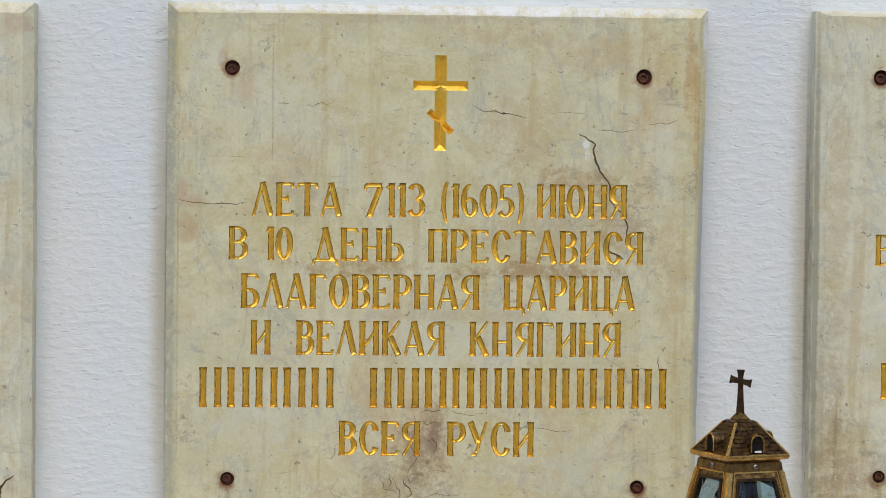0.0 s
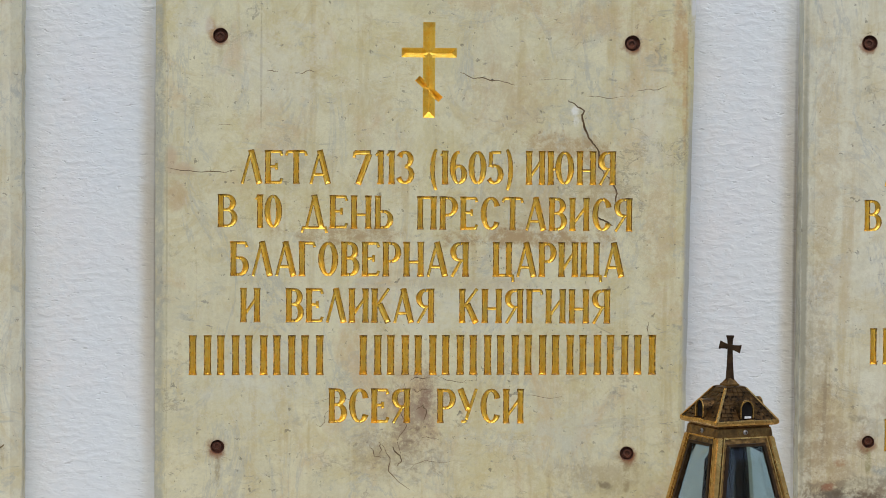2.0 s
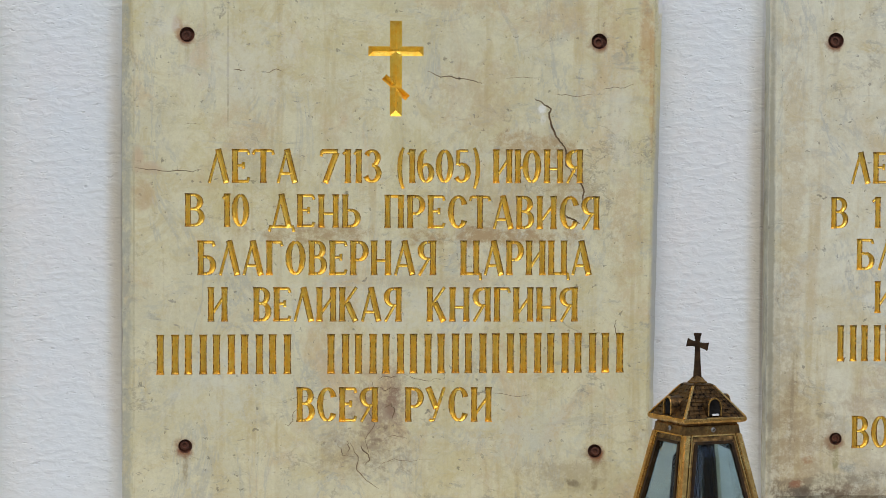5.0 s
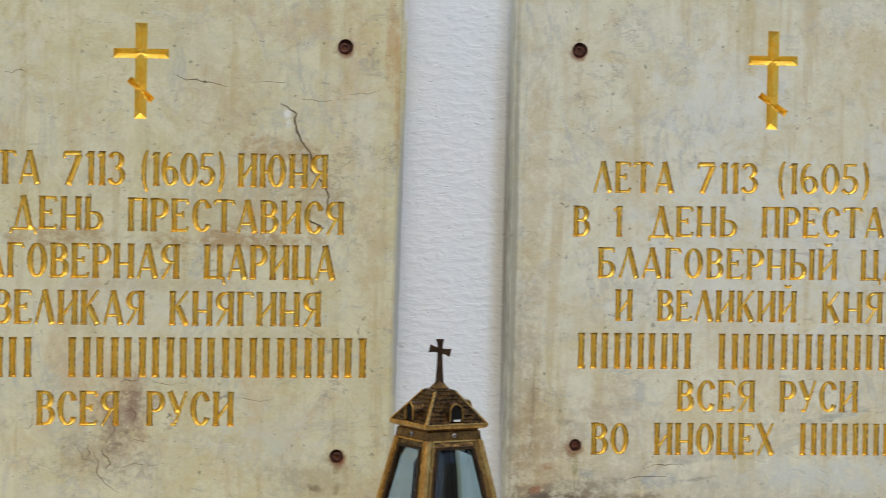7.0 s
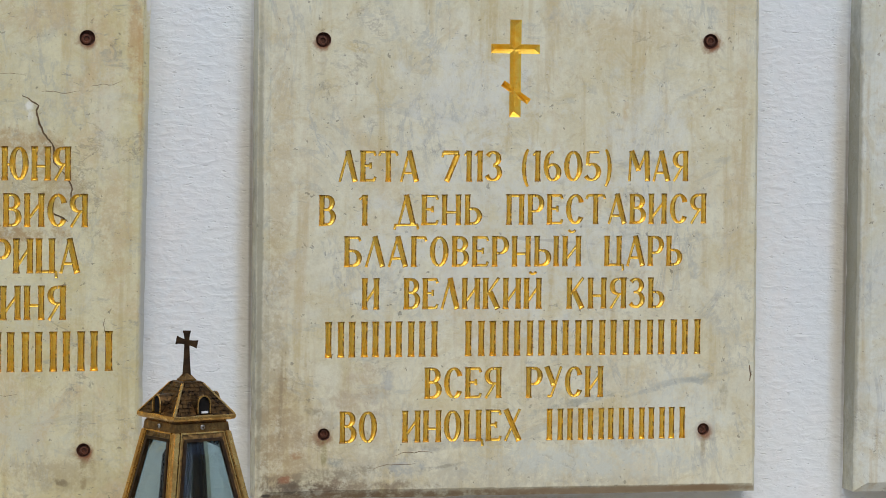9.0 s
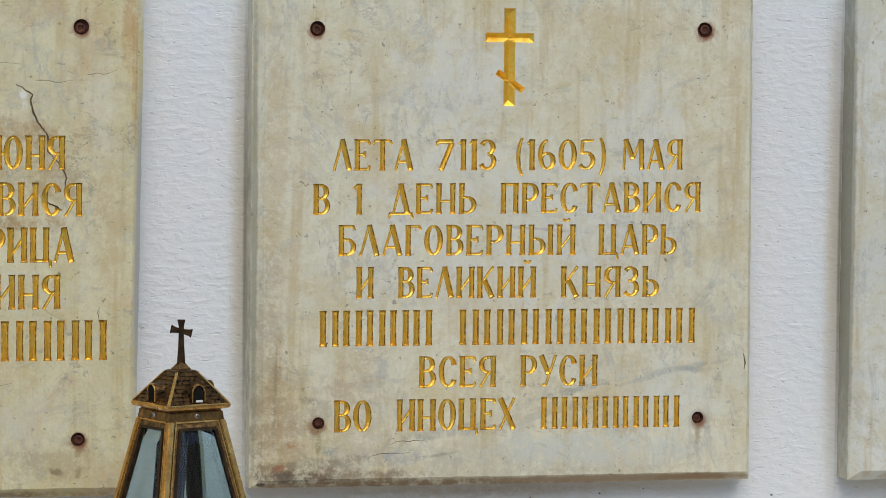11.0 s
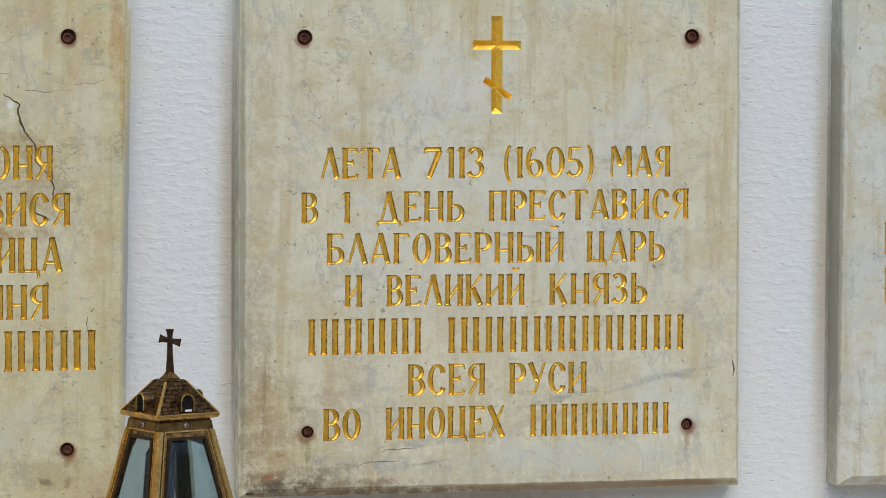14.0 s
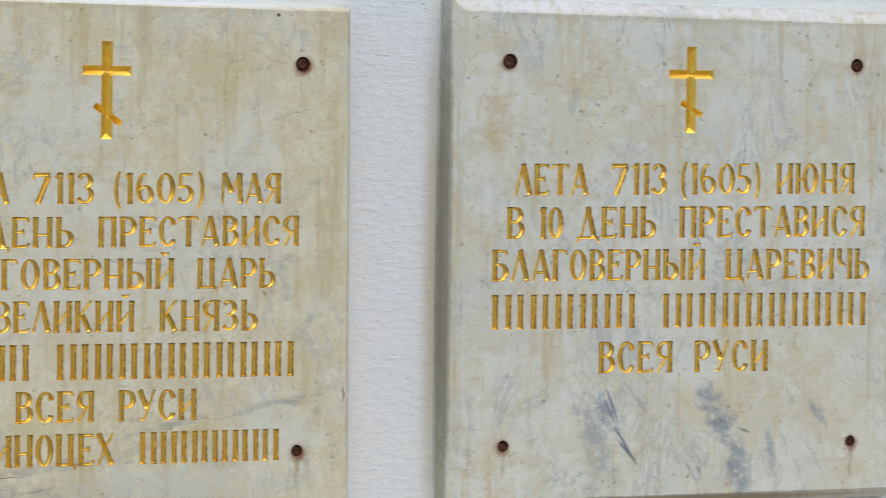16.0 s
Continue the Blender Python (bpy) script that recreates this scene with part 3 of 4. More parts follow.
holes_a = [(-0.299, 0.308, R * 1.08), (0.2985, 0.3015, R * 1.12), (-0.3015, -0.290, R), (0.296, -0.297, R)]
spots_a = rust_spots([h[:2] for h in holes_a]) + [
    (0.366, 0.30, 0.012, 0.11, (0.50, 0.30, 0.12), 0.65, 0.5, 0), (-0.372, 0.128, 0.010, 0.030, (0.48, 0.34, 0.20), 0.45, 0.25, 0),
    (-0.352, 0.112, 0.028, 0.010, (0.48, 0.34, 0.20), 0.45, 0.25, 0), 
    (-0.016, -0.235, 0.05, 0.085, (0.30, 0.20, 0.13), 0.75, 0.9, 15), (-0.04, -0.30, 0.09, 0.05, (0.33, 0.25, 0.15), 0.6, 1.0, 0), (-0.313, 0.318, 0.009, 0.022, (0.42, 0.22, 0.08), 0.7, 0.5, 0), (0.262, -0.343, 0.012, 0.006, DARK, 0.8, 0.9, 20), (-0.240, 0.26, 0.0022, 0.13, RUN, 0.75, 0.5, 0), (-0.001, -0.222, 0.014, 0.030, (0.27, 0.17, 0.10), 0.85, 0.8, 0), (-0.011, -0.262, 0.007, 0.006, (0.24, 0.17, 0.09), 0.8, 0.6, 0), (-0.024, -0.282, 0.016, 0.006, (0.26, 0.19, 0.11), 0.8, 0.9, -14), (-0.368, 0.132, 0.010, 0.018, (0.54, 0.40, 0.24), 0.6, 0.25, 0), (-0.352, 0.117, 0.018, 0.010, (0.54, 0.40, 0.24), 0.6, 0.25, 0),
    (0.12, 0.22, 0.09, 0.07, (0.46, 0.32, 0.18), 0.35, 0.9, 0), 
    (0.268, 0.078, 0.02, 0.026, PALE, 0.8, 0.8, 0), (0.0, 0.385, 0.4, 0.012, (0.45, 0.34, 0.2), 0.35, 0.9, 0),
    (0.216, 0.203, 0.009, 0.010, (0.76, 0.745, 0.66), 0.95, 0.6, 0), (0.218, 0.187, 0.005, 0.010, (0.74, 0.72, 0.62), 0.8, 0.6, 0), (0.238, 0.150, 0.007, 0.035, UMBER, 0.45, 0.8, -22), (0.285, 0.07, 0.014, 0.02, UMBER, 0.5, 0.9, 0),
    (0.095, 0.2465, 0.003, 0.0028, DARK, 1.0, 0.4, 0), (-0.22, 0.27, 0.11, 0.07, (0.69, 0.66, 0.51), 0.5, 1.0, 0), (0.24, 0.33, 0.10, 0.04, (0.50, 0.35, 0.19), 0.4, 1.0, 0), (0.05, -0.08, 0.26, 0.05, (0.64, 0.625, 0.50), 0.5, 1.2, 0), (-0.25, -0.20, 0.09, 0.08, (0.64, 0.63, 0.51), 0.5, 1.1, 0), (0.20, -0.27, 0.10, 0.05, (0.60, 0.60, 0.47), 0.5, 1.1, 0), (0.34, 0.02, 0.03, 0.14, (0.52, 0.36, 0.17), 0.45, 1.0, 0), (-0.28, 0.285, 0.02, 0.05, (0.52, 0.33, 0.15), 0.4, 1.0, 0), (0.10, 0.36, 0.10, 0.02, (0.50, 0.36, 0.18), 0.5, 1.0, 0), (0.33, 0.18, 0.03, 0.09, (0.68, 0.65, 0.50), 0.5, 1.0, 0),
    # the long strip at the left bevel is its shade, painted into the marble
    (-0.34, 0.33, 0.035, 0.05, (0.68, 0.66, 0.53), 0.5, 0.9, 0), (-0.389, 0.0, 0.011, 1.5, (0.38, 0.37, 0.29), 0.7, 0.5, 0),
    # right bevel and left edge carry painted shade; lower rim brown stain and shade
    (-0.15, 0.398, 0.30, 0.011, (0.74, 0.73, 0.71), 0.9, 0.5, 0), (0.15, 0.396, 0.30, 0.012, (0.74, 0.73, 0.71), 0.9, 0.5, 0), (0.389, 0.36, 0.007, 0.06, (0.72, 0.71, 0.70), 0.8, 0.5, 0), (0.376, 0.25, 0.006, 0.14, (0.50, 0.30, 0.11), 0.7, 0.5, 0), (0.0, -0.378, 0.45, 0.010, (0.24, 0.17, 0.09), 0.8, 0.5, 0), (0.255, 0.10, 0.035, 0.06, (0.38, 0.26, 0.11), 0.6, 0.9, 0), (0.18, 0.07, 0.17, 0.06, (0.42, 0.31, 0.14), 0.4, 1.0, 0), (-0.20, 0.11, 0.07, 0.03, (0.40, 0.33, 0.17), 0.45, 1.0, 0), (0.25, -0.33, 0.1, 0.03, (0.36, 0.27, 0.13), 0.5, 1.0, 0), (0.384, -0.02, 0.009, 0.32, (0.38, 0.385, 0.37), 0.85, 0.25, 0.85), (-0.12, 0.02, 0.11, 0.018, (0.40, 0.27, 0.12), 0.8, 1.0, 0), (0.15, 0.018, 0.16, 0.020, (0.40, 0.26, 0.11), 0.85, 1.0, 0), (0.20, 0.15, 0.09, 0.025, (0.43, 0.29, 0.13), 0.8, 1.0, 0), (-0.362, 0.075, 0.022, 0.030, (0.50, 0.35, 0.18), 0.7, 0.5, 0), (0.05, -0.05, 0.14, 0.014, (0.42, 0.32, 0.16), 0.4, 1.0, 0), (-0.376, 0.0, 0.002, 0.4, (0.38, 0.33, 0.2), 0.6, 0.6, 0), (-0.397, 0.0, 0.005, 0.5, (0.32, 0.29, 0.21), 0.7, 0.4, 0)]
text_a = inscription([
    (0.0938, 0.0957, 0.0467, [("ЛЕТА", -0.268, -0.140), ("7113", -0.105, -0.018), ("(1605)", 0.005, 0.127), ("ИЮНЯ", 0.146, 0.275)]),
    (0.0305, 0.0280, 0.0460, [("В", -0.302, -0.275), ("10", -0.247, -0.212), ("ДЕНЬ", -0.179, -0.049), ("ПРЕСТАВИСЯ", -0.012, 0.300)]),
    (-0.0403, -0.0385, 0.0480, [("БЛАГОВЕРНАЯ", -0.283, 0.062), ("ЦАРИЦА", 0.099, 0.288)]),
    (-0.1076, -0.1063, 0.0475, [("И", -0.268, -0.241), ("ВЕЛИКАЯ", -0.202, 0.012), ("КНЯГИНЯ", 0.050, 0.269)]),
    (-0.1849, -0.1809, 0.0550, [("|" * 5, -0.344, -0.147), ("|" * 11, -0.096, 0.338)]),
    (-0.2540, -0.2530, 0.0480, [("ВСЕЯ", -0.139, -0.022), ("РУСИ", 0.019, 0.144)])], 1.06)
cracks_a = [crack([(0.048, 0.257), (0.058, 0.253), (0.068, 0.248), (0.080, 0.250), (0.092, 0.246), (0.108, 0.245), (0.120, 0.242), (0.128, 0.239)], 0.0009),
            crack([(0.205, 0.218), (0.215, 0.213), (0.229, 0.203), (0.226, 0.195), (0.229, 0.181), (0.236, 0.163), (0.245, 0.153), (0.251, 0.143), (0.251, 0.121), (0.260, 0.111)], 0.0018),
            crack([(-0.375, 0.116), (-0.355, 0.112), (-0.325, 0.110), (-0.30, 0.111), (-0.275, 0.112)], 0.0007),
            crack([(0.258, 0.112), (0.270, 0.101), (0.278, 0.083), (0.274, 0.064)], 0.0016), crack([(0.246, 0.050), (0.254, 0.045), (0.263, 0.042), (0.272, 0.036)], 0.0018),
            crack([(0.305, 0.232), (0.320, 0.235), (0.335, 0.234), (0.350, 0.240)], 0.0005),
            crack([(-0.030, -0.195), (-0.024, -0.215), (-0.036, -0.236), (-0.026, -0.258), (-0.040, -0.280), (-0.034, -0.300)], 0.0006),
            crack([(-0.062, -0.285), (-0.050, -0.305), (-0.052, -0.325), (-0.038, -0.340), (-0.020, -0.352)], 0.0008),
            crack([(-0.150, -0.222), (-0.120, -0.216), (-0.095, -0.222)], 0.0004), crack([(0.15, -0.212), (0.175, -0.216), (0.20, -0.214)], 0.0005),
            crack([(-0.046, -0.289), (-0.043, -0.296), (-0.035, -0.302), (-0.033, -0.310), (-0.040, -0.317)], 0.0011),
            crack([(-0.080, -0.286), (-0.074, -0.296), (-0.073, -0.304), (-0.056, -0.305)], 0.0007), crack([(-0.066, -0.282), (-0.063, -0.292), (-0.065, -0.299)], 0.0008),
            crack([(-0.158, -0.257), (-0.151, -0.260), (-0.145, -0.253), (-0.146, -0.245), (-0.137, -0.233)], 0.0005),
            crack([(-0.021, -0.193), (-0.015, -0.187), (-0.002, -0.189), (0.008, -0.187)], 0.0006), crack([(-0.018, -0.204), (-0.011, -0.209), (-0.003, -0.204), (0.009, -0.206)], 0.0006),
            crack([(-0.012, -0.234), (-0.002, -0.227), (0.003, -0.238), (-0.001, -0.253)], 0.0009), crack([(0.021, -0.278), (0.003, -0.274), (-0.009, -0.277)], 0.0005),
            crack([(0.045, -0.309), (0.027, -0.312), (0.003, -0.308), (-0.014, -0.314), (-0.020, -0.320)], 0.0004), crack([(0.014, -0.183), (0.032, -0.191), (0.050, -0.194), (0.068, -0.191)], 0.0004),
            crack([(0.233, 0.223), (0.250, 0.224), (0.269, 0.221), (0.290, 0.225)], 0.0005), crack([(0.163, 0.247), (0.188, 0.249), (0.213, 0.248)], 0.0004),
            crack([(-0.232, 0.257), (-0.224, 0.258), (-0.216, 0.256)], 0.0007), crack([(-0.186, 0.253), (-0.170, 0.259), (-0.161, 0.256)], 0.0006), crack([(-0.303, 0.178), (-0.290, 0.179), (-0.277, 0.179)], 0.0005),
            crack([(0.327, -0.104), (0.324, -0.112), (0.3255, -0.120), (0.3235, -0.126)], 0.0007)]
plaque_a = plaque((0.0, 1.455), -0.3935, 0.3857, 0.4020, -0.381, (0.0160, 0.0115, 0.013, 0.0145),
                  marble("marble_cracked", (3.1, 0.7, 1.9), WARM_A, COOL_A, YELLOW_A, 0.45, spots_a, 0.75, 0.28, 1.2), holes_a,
                  text_a + cross_cuts(0.003, 0.3296, 0.1912, 0.2855, 0.040, ((-0.0125, 0.247), (0.0185, 0.219))), cracks_a,
                  "cracked beige marble plaque with gilded cut letters, bolted on the wall", 3, 0.0148)

holes_b = [(-0.3004, 0.2995, R * 1.12), (0.2952, 0.307, R * 1.15), (-0.2945, -0.2836, R * 0.9), (0.293, -0.2829, R * 0.9)]
spots_b = rust_spots([h[:2] for h in holes_b]) + [
    (-0.372, -0.2, 0.03, 0.22, (0.38, 0.30, 0.17), 0.55, 0.9, 0), 
    (-0.352, -0.30, 0.05, 0.11, (0.36, 0.23, 0.10), 0.6, 0.9, 0), (-0.28, -0.29, 0.14, 0.11, (0.44, 0.36, 0.22), 0.4, 1.0, 0), (0.0, -0.345, 0.36, 0.045, (0.42, 0.39, 0.29), 0.5, 1.0, 0), (-0.12, -0.335, 0.06, 0.004, (0.26, 0.24, 0.18), 0.6, 0.9, -9), (-0.30, -0.345, 0.10, 0.012, (0.20, 0.16, 0.10), 0.6, 1.0, -4), (-0.36, -0.25, 0.0035, 0.10, RUN, 0.6, 0.6, 2), (-0.31, -0.25, 0.02, 0.006, (0.28, 0.24, 0.16), 0.6, 0.9, 10), (-0.10, -0.30, 0.10, 0.012, (0.34, 0.33, 0.28), 0.5, 1.0, -6), (-0.27, -0.364, 0.16, 0.017, UMBER, 0.85, 0.8, 0), (-0.34, -0.365, 0.05, 0.018, DARK, 0.7, 0.7, 0), (-0.278, -0.325, 0.016, 0.012, (0.22, 0.24, 0.23), 0.7, 0.5, 0),
    (-0.294, -0.31, 0.007, 0.03, (0.30, 0.27, 0.10), 0.6, 0.5, 0), (0.10, -0.238, 0.11, 0.007, (0.27, 0.28, 0.24), 0.6, 0.95, -13), (0.26, -0.208, 0.09, 0.006, (0.27, 0.28, 0.24), 0.6, 0.95, -9), (0.08, -0.262, 0.12, 0.012, OCHRE, 0.4, 0.9, -14),
    (-0.07, 0.22, 0.13, 0.10, (0.66, 0.66, 0.585), 0.6, 1.0, 0), (-0.02, 0.0, 0.27, 0.16, (0.655, 0.66, 0.59), 0.55, 1.2, 0), (0.12, -0.325, 0.22, 0.035, (0.60, 0.635, 0.57), 0.55, 1.0, 0), (-0.362, 0.12, 0.024, 0.26, (0.52, 0.41, 0.22), 0.55, 0.9, 0), (-0.33, 0.02, 0.012, 0.20, (0.54, 0.43, 0.24), 0.5, 0.9, 1), (0.345, 0.14, 0.016, 0.22, (0.54, 0.42, 0.22), 0.5, 0.9, 0), (0.19, 0.32, 0.10, 0.04, (0.54, 0.44, 0.24), 0.45, 1.0, 0), (0.04, 0.005, 0.10, 0.003, (0.36, 0.33, 0.26), 0.5, 1.0, 4), (0.20, 0.15, 0.10, 0.12, (0.65, 0.655, 0.585), 0.5, 1.0, 0), (0.25, -0.25, 0.10, 0.07, (0.62, 0.645, 0.57), 0.5, 1.0, 0),
    (-0.245, 0.288, 0.035, 0.009, (0.55, 0.43, 0.18), 0.6, 0.8, 12), (0.165, 0.20, 0.01, 0.02, (0.55, 0.40, 0.17), 0.6, 0.7, 0), (-0.24, -0.22, 0.05, 0.05, (0.42, 0.29, 0.18), 0.35, 1.0, 0),
    (0.200, -0.224, 0.05, 0.005, (0.30, 0.31, 0.275), 0.5, 1.1, -15), (0.290, -0.209, 0.04, 0.006, (0.30, 0.31, 0.275), 0.55, 1.1, 4), (0.325, -0.232, 0.010, 0.024, (0.36, 0.31, 0.17), 0.6, 0.8, -10),
    (-0.351, -0.350, 0.014, 0.008, (0.30, 0.10, 0.04), 0.7, 0.9, -10),
    (-0.335, -0.315, 0.012, 0.010, (0.40, 0.20, 0.08), 0.6, 0.9, 0), (-0.20, -0.205, 0.012, 0.022, (0.36, 0.39, 0.40), 0.5, 0.9, -15), (-0.17, -0.335, 0.03, 0.016, (0.34, 0.38, 0.40), 0.5, 0.9, 0), (-0.31, -0.362, 0.05, 0.007, (0.13, 0.09, 0.05), 0.8, 0.8, 3), (-0.02, 0.39, 0.4, 0.014, (0.45, 0.36, 0.2), 0.3, 0.9, 0), (0.256, 0.381, 0.0038, 0.0038, (0.02, 0.02, 0.02), 1.0, 0.4, 0),
    # dark lower rim and left side: brown stain with shade painted in
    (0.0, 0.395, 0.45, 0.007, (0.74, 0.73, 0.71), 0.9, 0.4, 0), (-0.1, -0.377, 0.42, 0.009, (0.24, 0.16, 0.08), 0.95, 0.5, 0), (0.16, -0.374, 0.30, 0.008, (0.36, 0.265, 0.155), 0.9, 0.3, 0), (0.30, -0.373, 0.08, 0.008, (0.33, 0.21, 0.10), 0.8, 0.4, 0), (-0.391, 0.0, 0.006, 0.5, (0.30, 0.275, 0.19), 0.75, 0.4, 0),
    (-0.380, -0.3745, 0.009, 0.004, DARK, 1.0, 0.3, 0)]
text_b = inscription([
    (0.0909, 0.0960, 0.0465, [("ЛЕТА", -0.275, -0.156), ("7113", -0.119, -0.028), ("(1605)", 0.001, 0.144), ("МАЯ", 0.168, 0.262)]),
    (0.0257, 0.0318, 0.0460, [("В", -0.304, -0.281), ("1", -0.244, -0.232), ("ДЕНЬ", -0.190, -0.059), ("ПРЕСТАВИСЯ", -0.020, 0.292)]),
    (-0.0352, -0.0328, 0.0462, [("БЛАГОВЕРНЫЙ", -0.266, 0.096), ("ЦАРЬ", 0.133, 0.254)]),
    (-0.0981, -0.0972, 0.0470, [("И", -0.238, -0.214), ("ВЕЛИКИЙ", -0.175, 0.035), ("КНЯЗЬ", 0.075, 0.227)]),
    (-0.1691, -0.1673, 0.0532, [("|" * 5, -0.294, -0.123), ("|" * 10, -0.082, 0.287)]),
    (-0.2320, -0.2314, 0.0472, [("ВСЕЯ", -0.142, -0.025), ("РУСИ", 0.014, 0.133)]),
    (-0.2971, -0.2958, 0.0480, [("ВО", -0.270, -0.215), ("ИНОЦЕХ", -0.175, 0.006), ("|" * 7, 0.046, 0.264)])])
cracks_b = [crack([(-0.220, -0.337), (-0.199, -0.330), (-0.178, -0.330), (-0.155, -0.329)], 0.0006), crack([(-0.281, -0.164), (-0.284, -0.171)], 0.0012),
            crack([(-0.19, -0.318), (-0.17, -0.312), (-0.15, -0.311), (-0.13, -0.313)], 0.0006), crack([(0.365, -0.185), (0.368, -0.20), (0.366, -0.21)], 0.0014)]
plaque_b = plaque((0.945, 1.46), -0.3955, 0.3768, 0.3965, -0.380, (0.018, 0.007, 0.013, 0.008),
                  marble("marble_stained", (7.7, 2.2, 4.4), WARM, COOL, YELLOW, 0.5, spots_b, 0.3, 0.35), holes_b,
                  text_b + cross_cuts(-0.0092, 0.3346, 0.1889, 0.291, 0.0375, ((-0.0265, 0.2385), (0.0105, 0.2135))), cracks_b,
                  "beige marble plaque with gilded cut letters and brown stained corner", 5, -0.007)

holes_c = [(-0.3093, 0.3095, R * 1.2), (0.3042, 0.3169, R * 1.1), (-0.3119, -0.2945, R * 0.9), (0.3045, -0.3007, R * 0.9)]
BLUE = (0.24, 0.28, 0.31)
spots_c = rust_spots([h[:2] for h in holes_c], 0.8) + [
    (-0.14, -0.235, 0.016, 0.05, BLUE, 0.85, 0.9, -25), (-0.10, -0.30, 0.0035, 0.05, (0.16, 0.19, 0.22), 0.9, 0.45, -32), (-0.125, -0.235, 0.004, 0.04, (0.18, 0.21, 0.24), 0.9, 0.45, -22), (-0.155, -0.29, 0.03, 0.10, BLUE, 0.6, 1.0, -20),
    (0.06, -0.25, 0.035, 0.06, BLUE, 0.9, 0.9, -22), (0.10, -0.33, 0.03, 0.07, BLUE, 0.8, 1.0, -18), (0.062, -0.263, 0.012, 0.006, (0.2, 0.18, 0.17), 0.6, 0.8, 0),
    (0.24, -0.25, 0.010, 0.045, BLUE, 0.7, 0.9, -38), (-0.128, -0.245, 0.0028, 0.032, (0.17, 0.20, 0.23), 0.9, 0.35, -28), (-0.098, -0.308, 0.0032, 0.036, (0.15, 0.18, 0.21), 0.95, 0.35, -42), (-0.082, -0.225, 0.004, 0.036, (0.25, 0.28, 0.31), 0.8, 0.5, -38), (0.088, -0.34, 0.006, 0.04, (0.24, 0.27, 0.30), 0.7, 0.6, -36), (0.16, -0.32, 0.010, 0.05, BLUE, 0.7, 0.8, -12), (0.108, -0.278, 0.018, 0.004, (0.20, 0.17, 0.16), 0.8, 0.7, 20), (-0.33, 0.22, 0.035, 0.07, (0.50, 0.38, 0.18), 0.55, 1.0, 0), (-0.17, 0.30, 0.035, 0.045, (0.50, 0.40, 0.25), 0.4, 1.0, 0),
    (-0.20, 0.25, 0.012, 0.03, GREY, 0.5, 0.9, 20), (0.12, 0.25, 0.02, 0.12, PALE, 0.5, 0.9, -20), (0.19, 0.10, 0.03, 0.12, (0.66, 0.68, 0.69), 0.5, 0.9, -15), (0.0, 0.385, 0.4, 0.012, (0.46, 0.37, 0.22), 0.4, 0.9, 0),
    # lower rim and left side mix grime with painted shade
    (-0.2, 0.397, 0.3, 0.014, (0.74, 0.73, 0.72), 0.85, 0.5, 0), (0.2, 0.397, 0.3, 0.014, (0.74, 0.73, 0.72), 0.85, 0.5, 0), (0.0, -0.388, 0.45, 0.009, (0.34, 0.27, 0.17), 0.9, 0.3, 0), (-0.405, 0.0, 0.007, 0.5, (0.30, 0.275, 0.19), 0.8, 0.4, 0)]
text_c = inscription([
    (0.1001, 0.1079, 0.0490, [("ЛЕТА", -0.298, -0.174), ("7113", -0.132, -0.036), ("(1605)", -0.013, 0.133), ("ИЮНЯ", 0.161, 0.303)]),
    (0.0318, 0.0373, 0.0495, [("В", -0.311, -0.282), ("10", -0.255, -0.218), ("ДЕНЬ", -0.190, -0.055), ("ПРЕСТАВИСЯ", -0.012, 0.324)]),
    (-0.0346, -0.0326, 0.0490, [("БЛАГОВЕРНЫЙ", -0.334, 0.034), ("ЦАРЕВИЧЬ", 0.072, 0.333)]),
    (-0.1100, -0.1092, 0.0535, [("|" * 6, -0.335, -0.087), ("|" * 9, -0.040, 0.330)]),
    (-0.1821, -0.1821, 0.0500, [("ВСЕЯ", -0.150, -0.021), ("РУСИ", 0.019, 0.150)])], 1.02)
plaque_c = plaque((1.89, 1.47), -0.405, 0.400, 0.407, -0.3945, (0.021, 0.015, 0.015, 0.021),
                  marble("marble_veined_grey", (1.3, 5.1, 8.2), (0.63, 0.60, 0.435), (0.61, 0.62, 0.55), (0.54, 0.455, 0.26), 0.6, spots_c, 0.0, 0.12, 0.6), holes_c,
                  text_c + cross_cuts(0.0045, 0.3405, 0.2019, 0.296, 0.0395, ((-0.0115, 0.2505), (0.0225, 0.2315))), [],
                  "pale grey-veined marble plaque with gilded cut letters, bolted on the wall", 7)

spots_d = [(0.36, -0.30, 0.015, 0.02, UMBER, 0.4, 0.7, 0), (0.37, 0.37, 0.03, 0.02, (0.48, 0.33, 0.2), 0.5, 0.8, 0), (0.36, 0.0, 0.02, 0.1, (0.46, 0.35, 0.2), 0.35, 0.9, 0)]
plaque_d = plaque((-0.977, 1.455), -0.39, 0.390, 0.3985, -0.381, (0.015, 0.015, 0.015, 0.015),
                  marble("marble_plain", (9.3, 3.6, 6.1), WARM, COOL, YELLOW, 0.4, spots_d, 0.3),
                  [(-0.30, 0.305, R), (0.30, 0.305, R), (-0.30, -0.29, R), (0.30, -0.29, R)], [],
                  [crack([(0.366, -0.288), (0.356, -0.294), (0.348, -0.304), (0.345, -0.317), (0.348, -0.33)], 0.0022)],
                  "beige marble plaque with a chipped edge, bolted on the wall", 9)


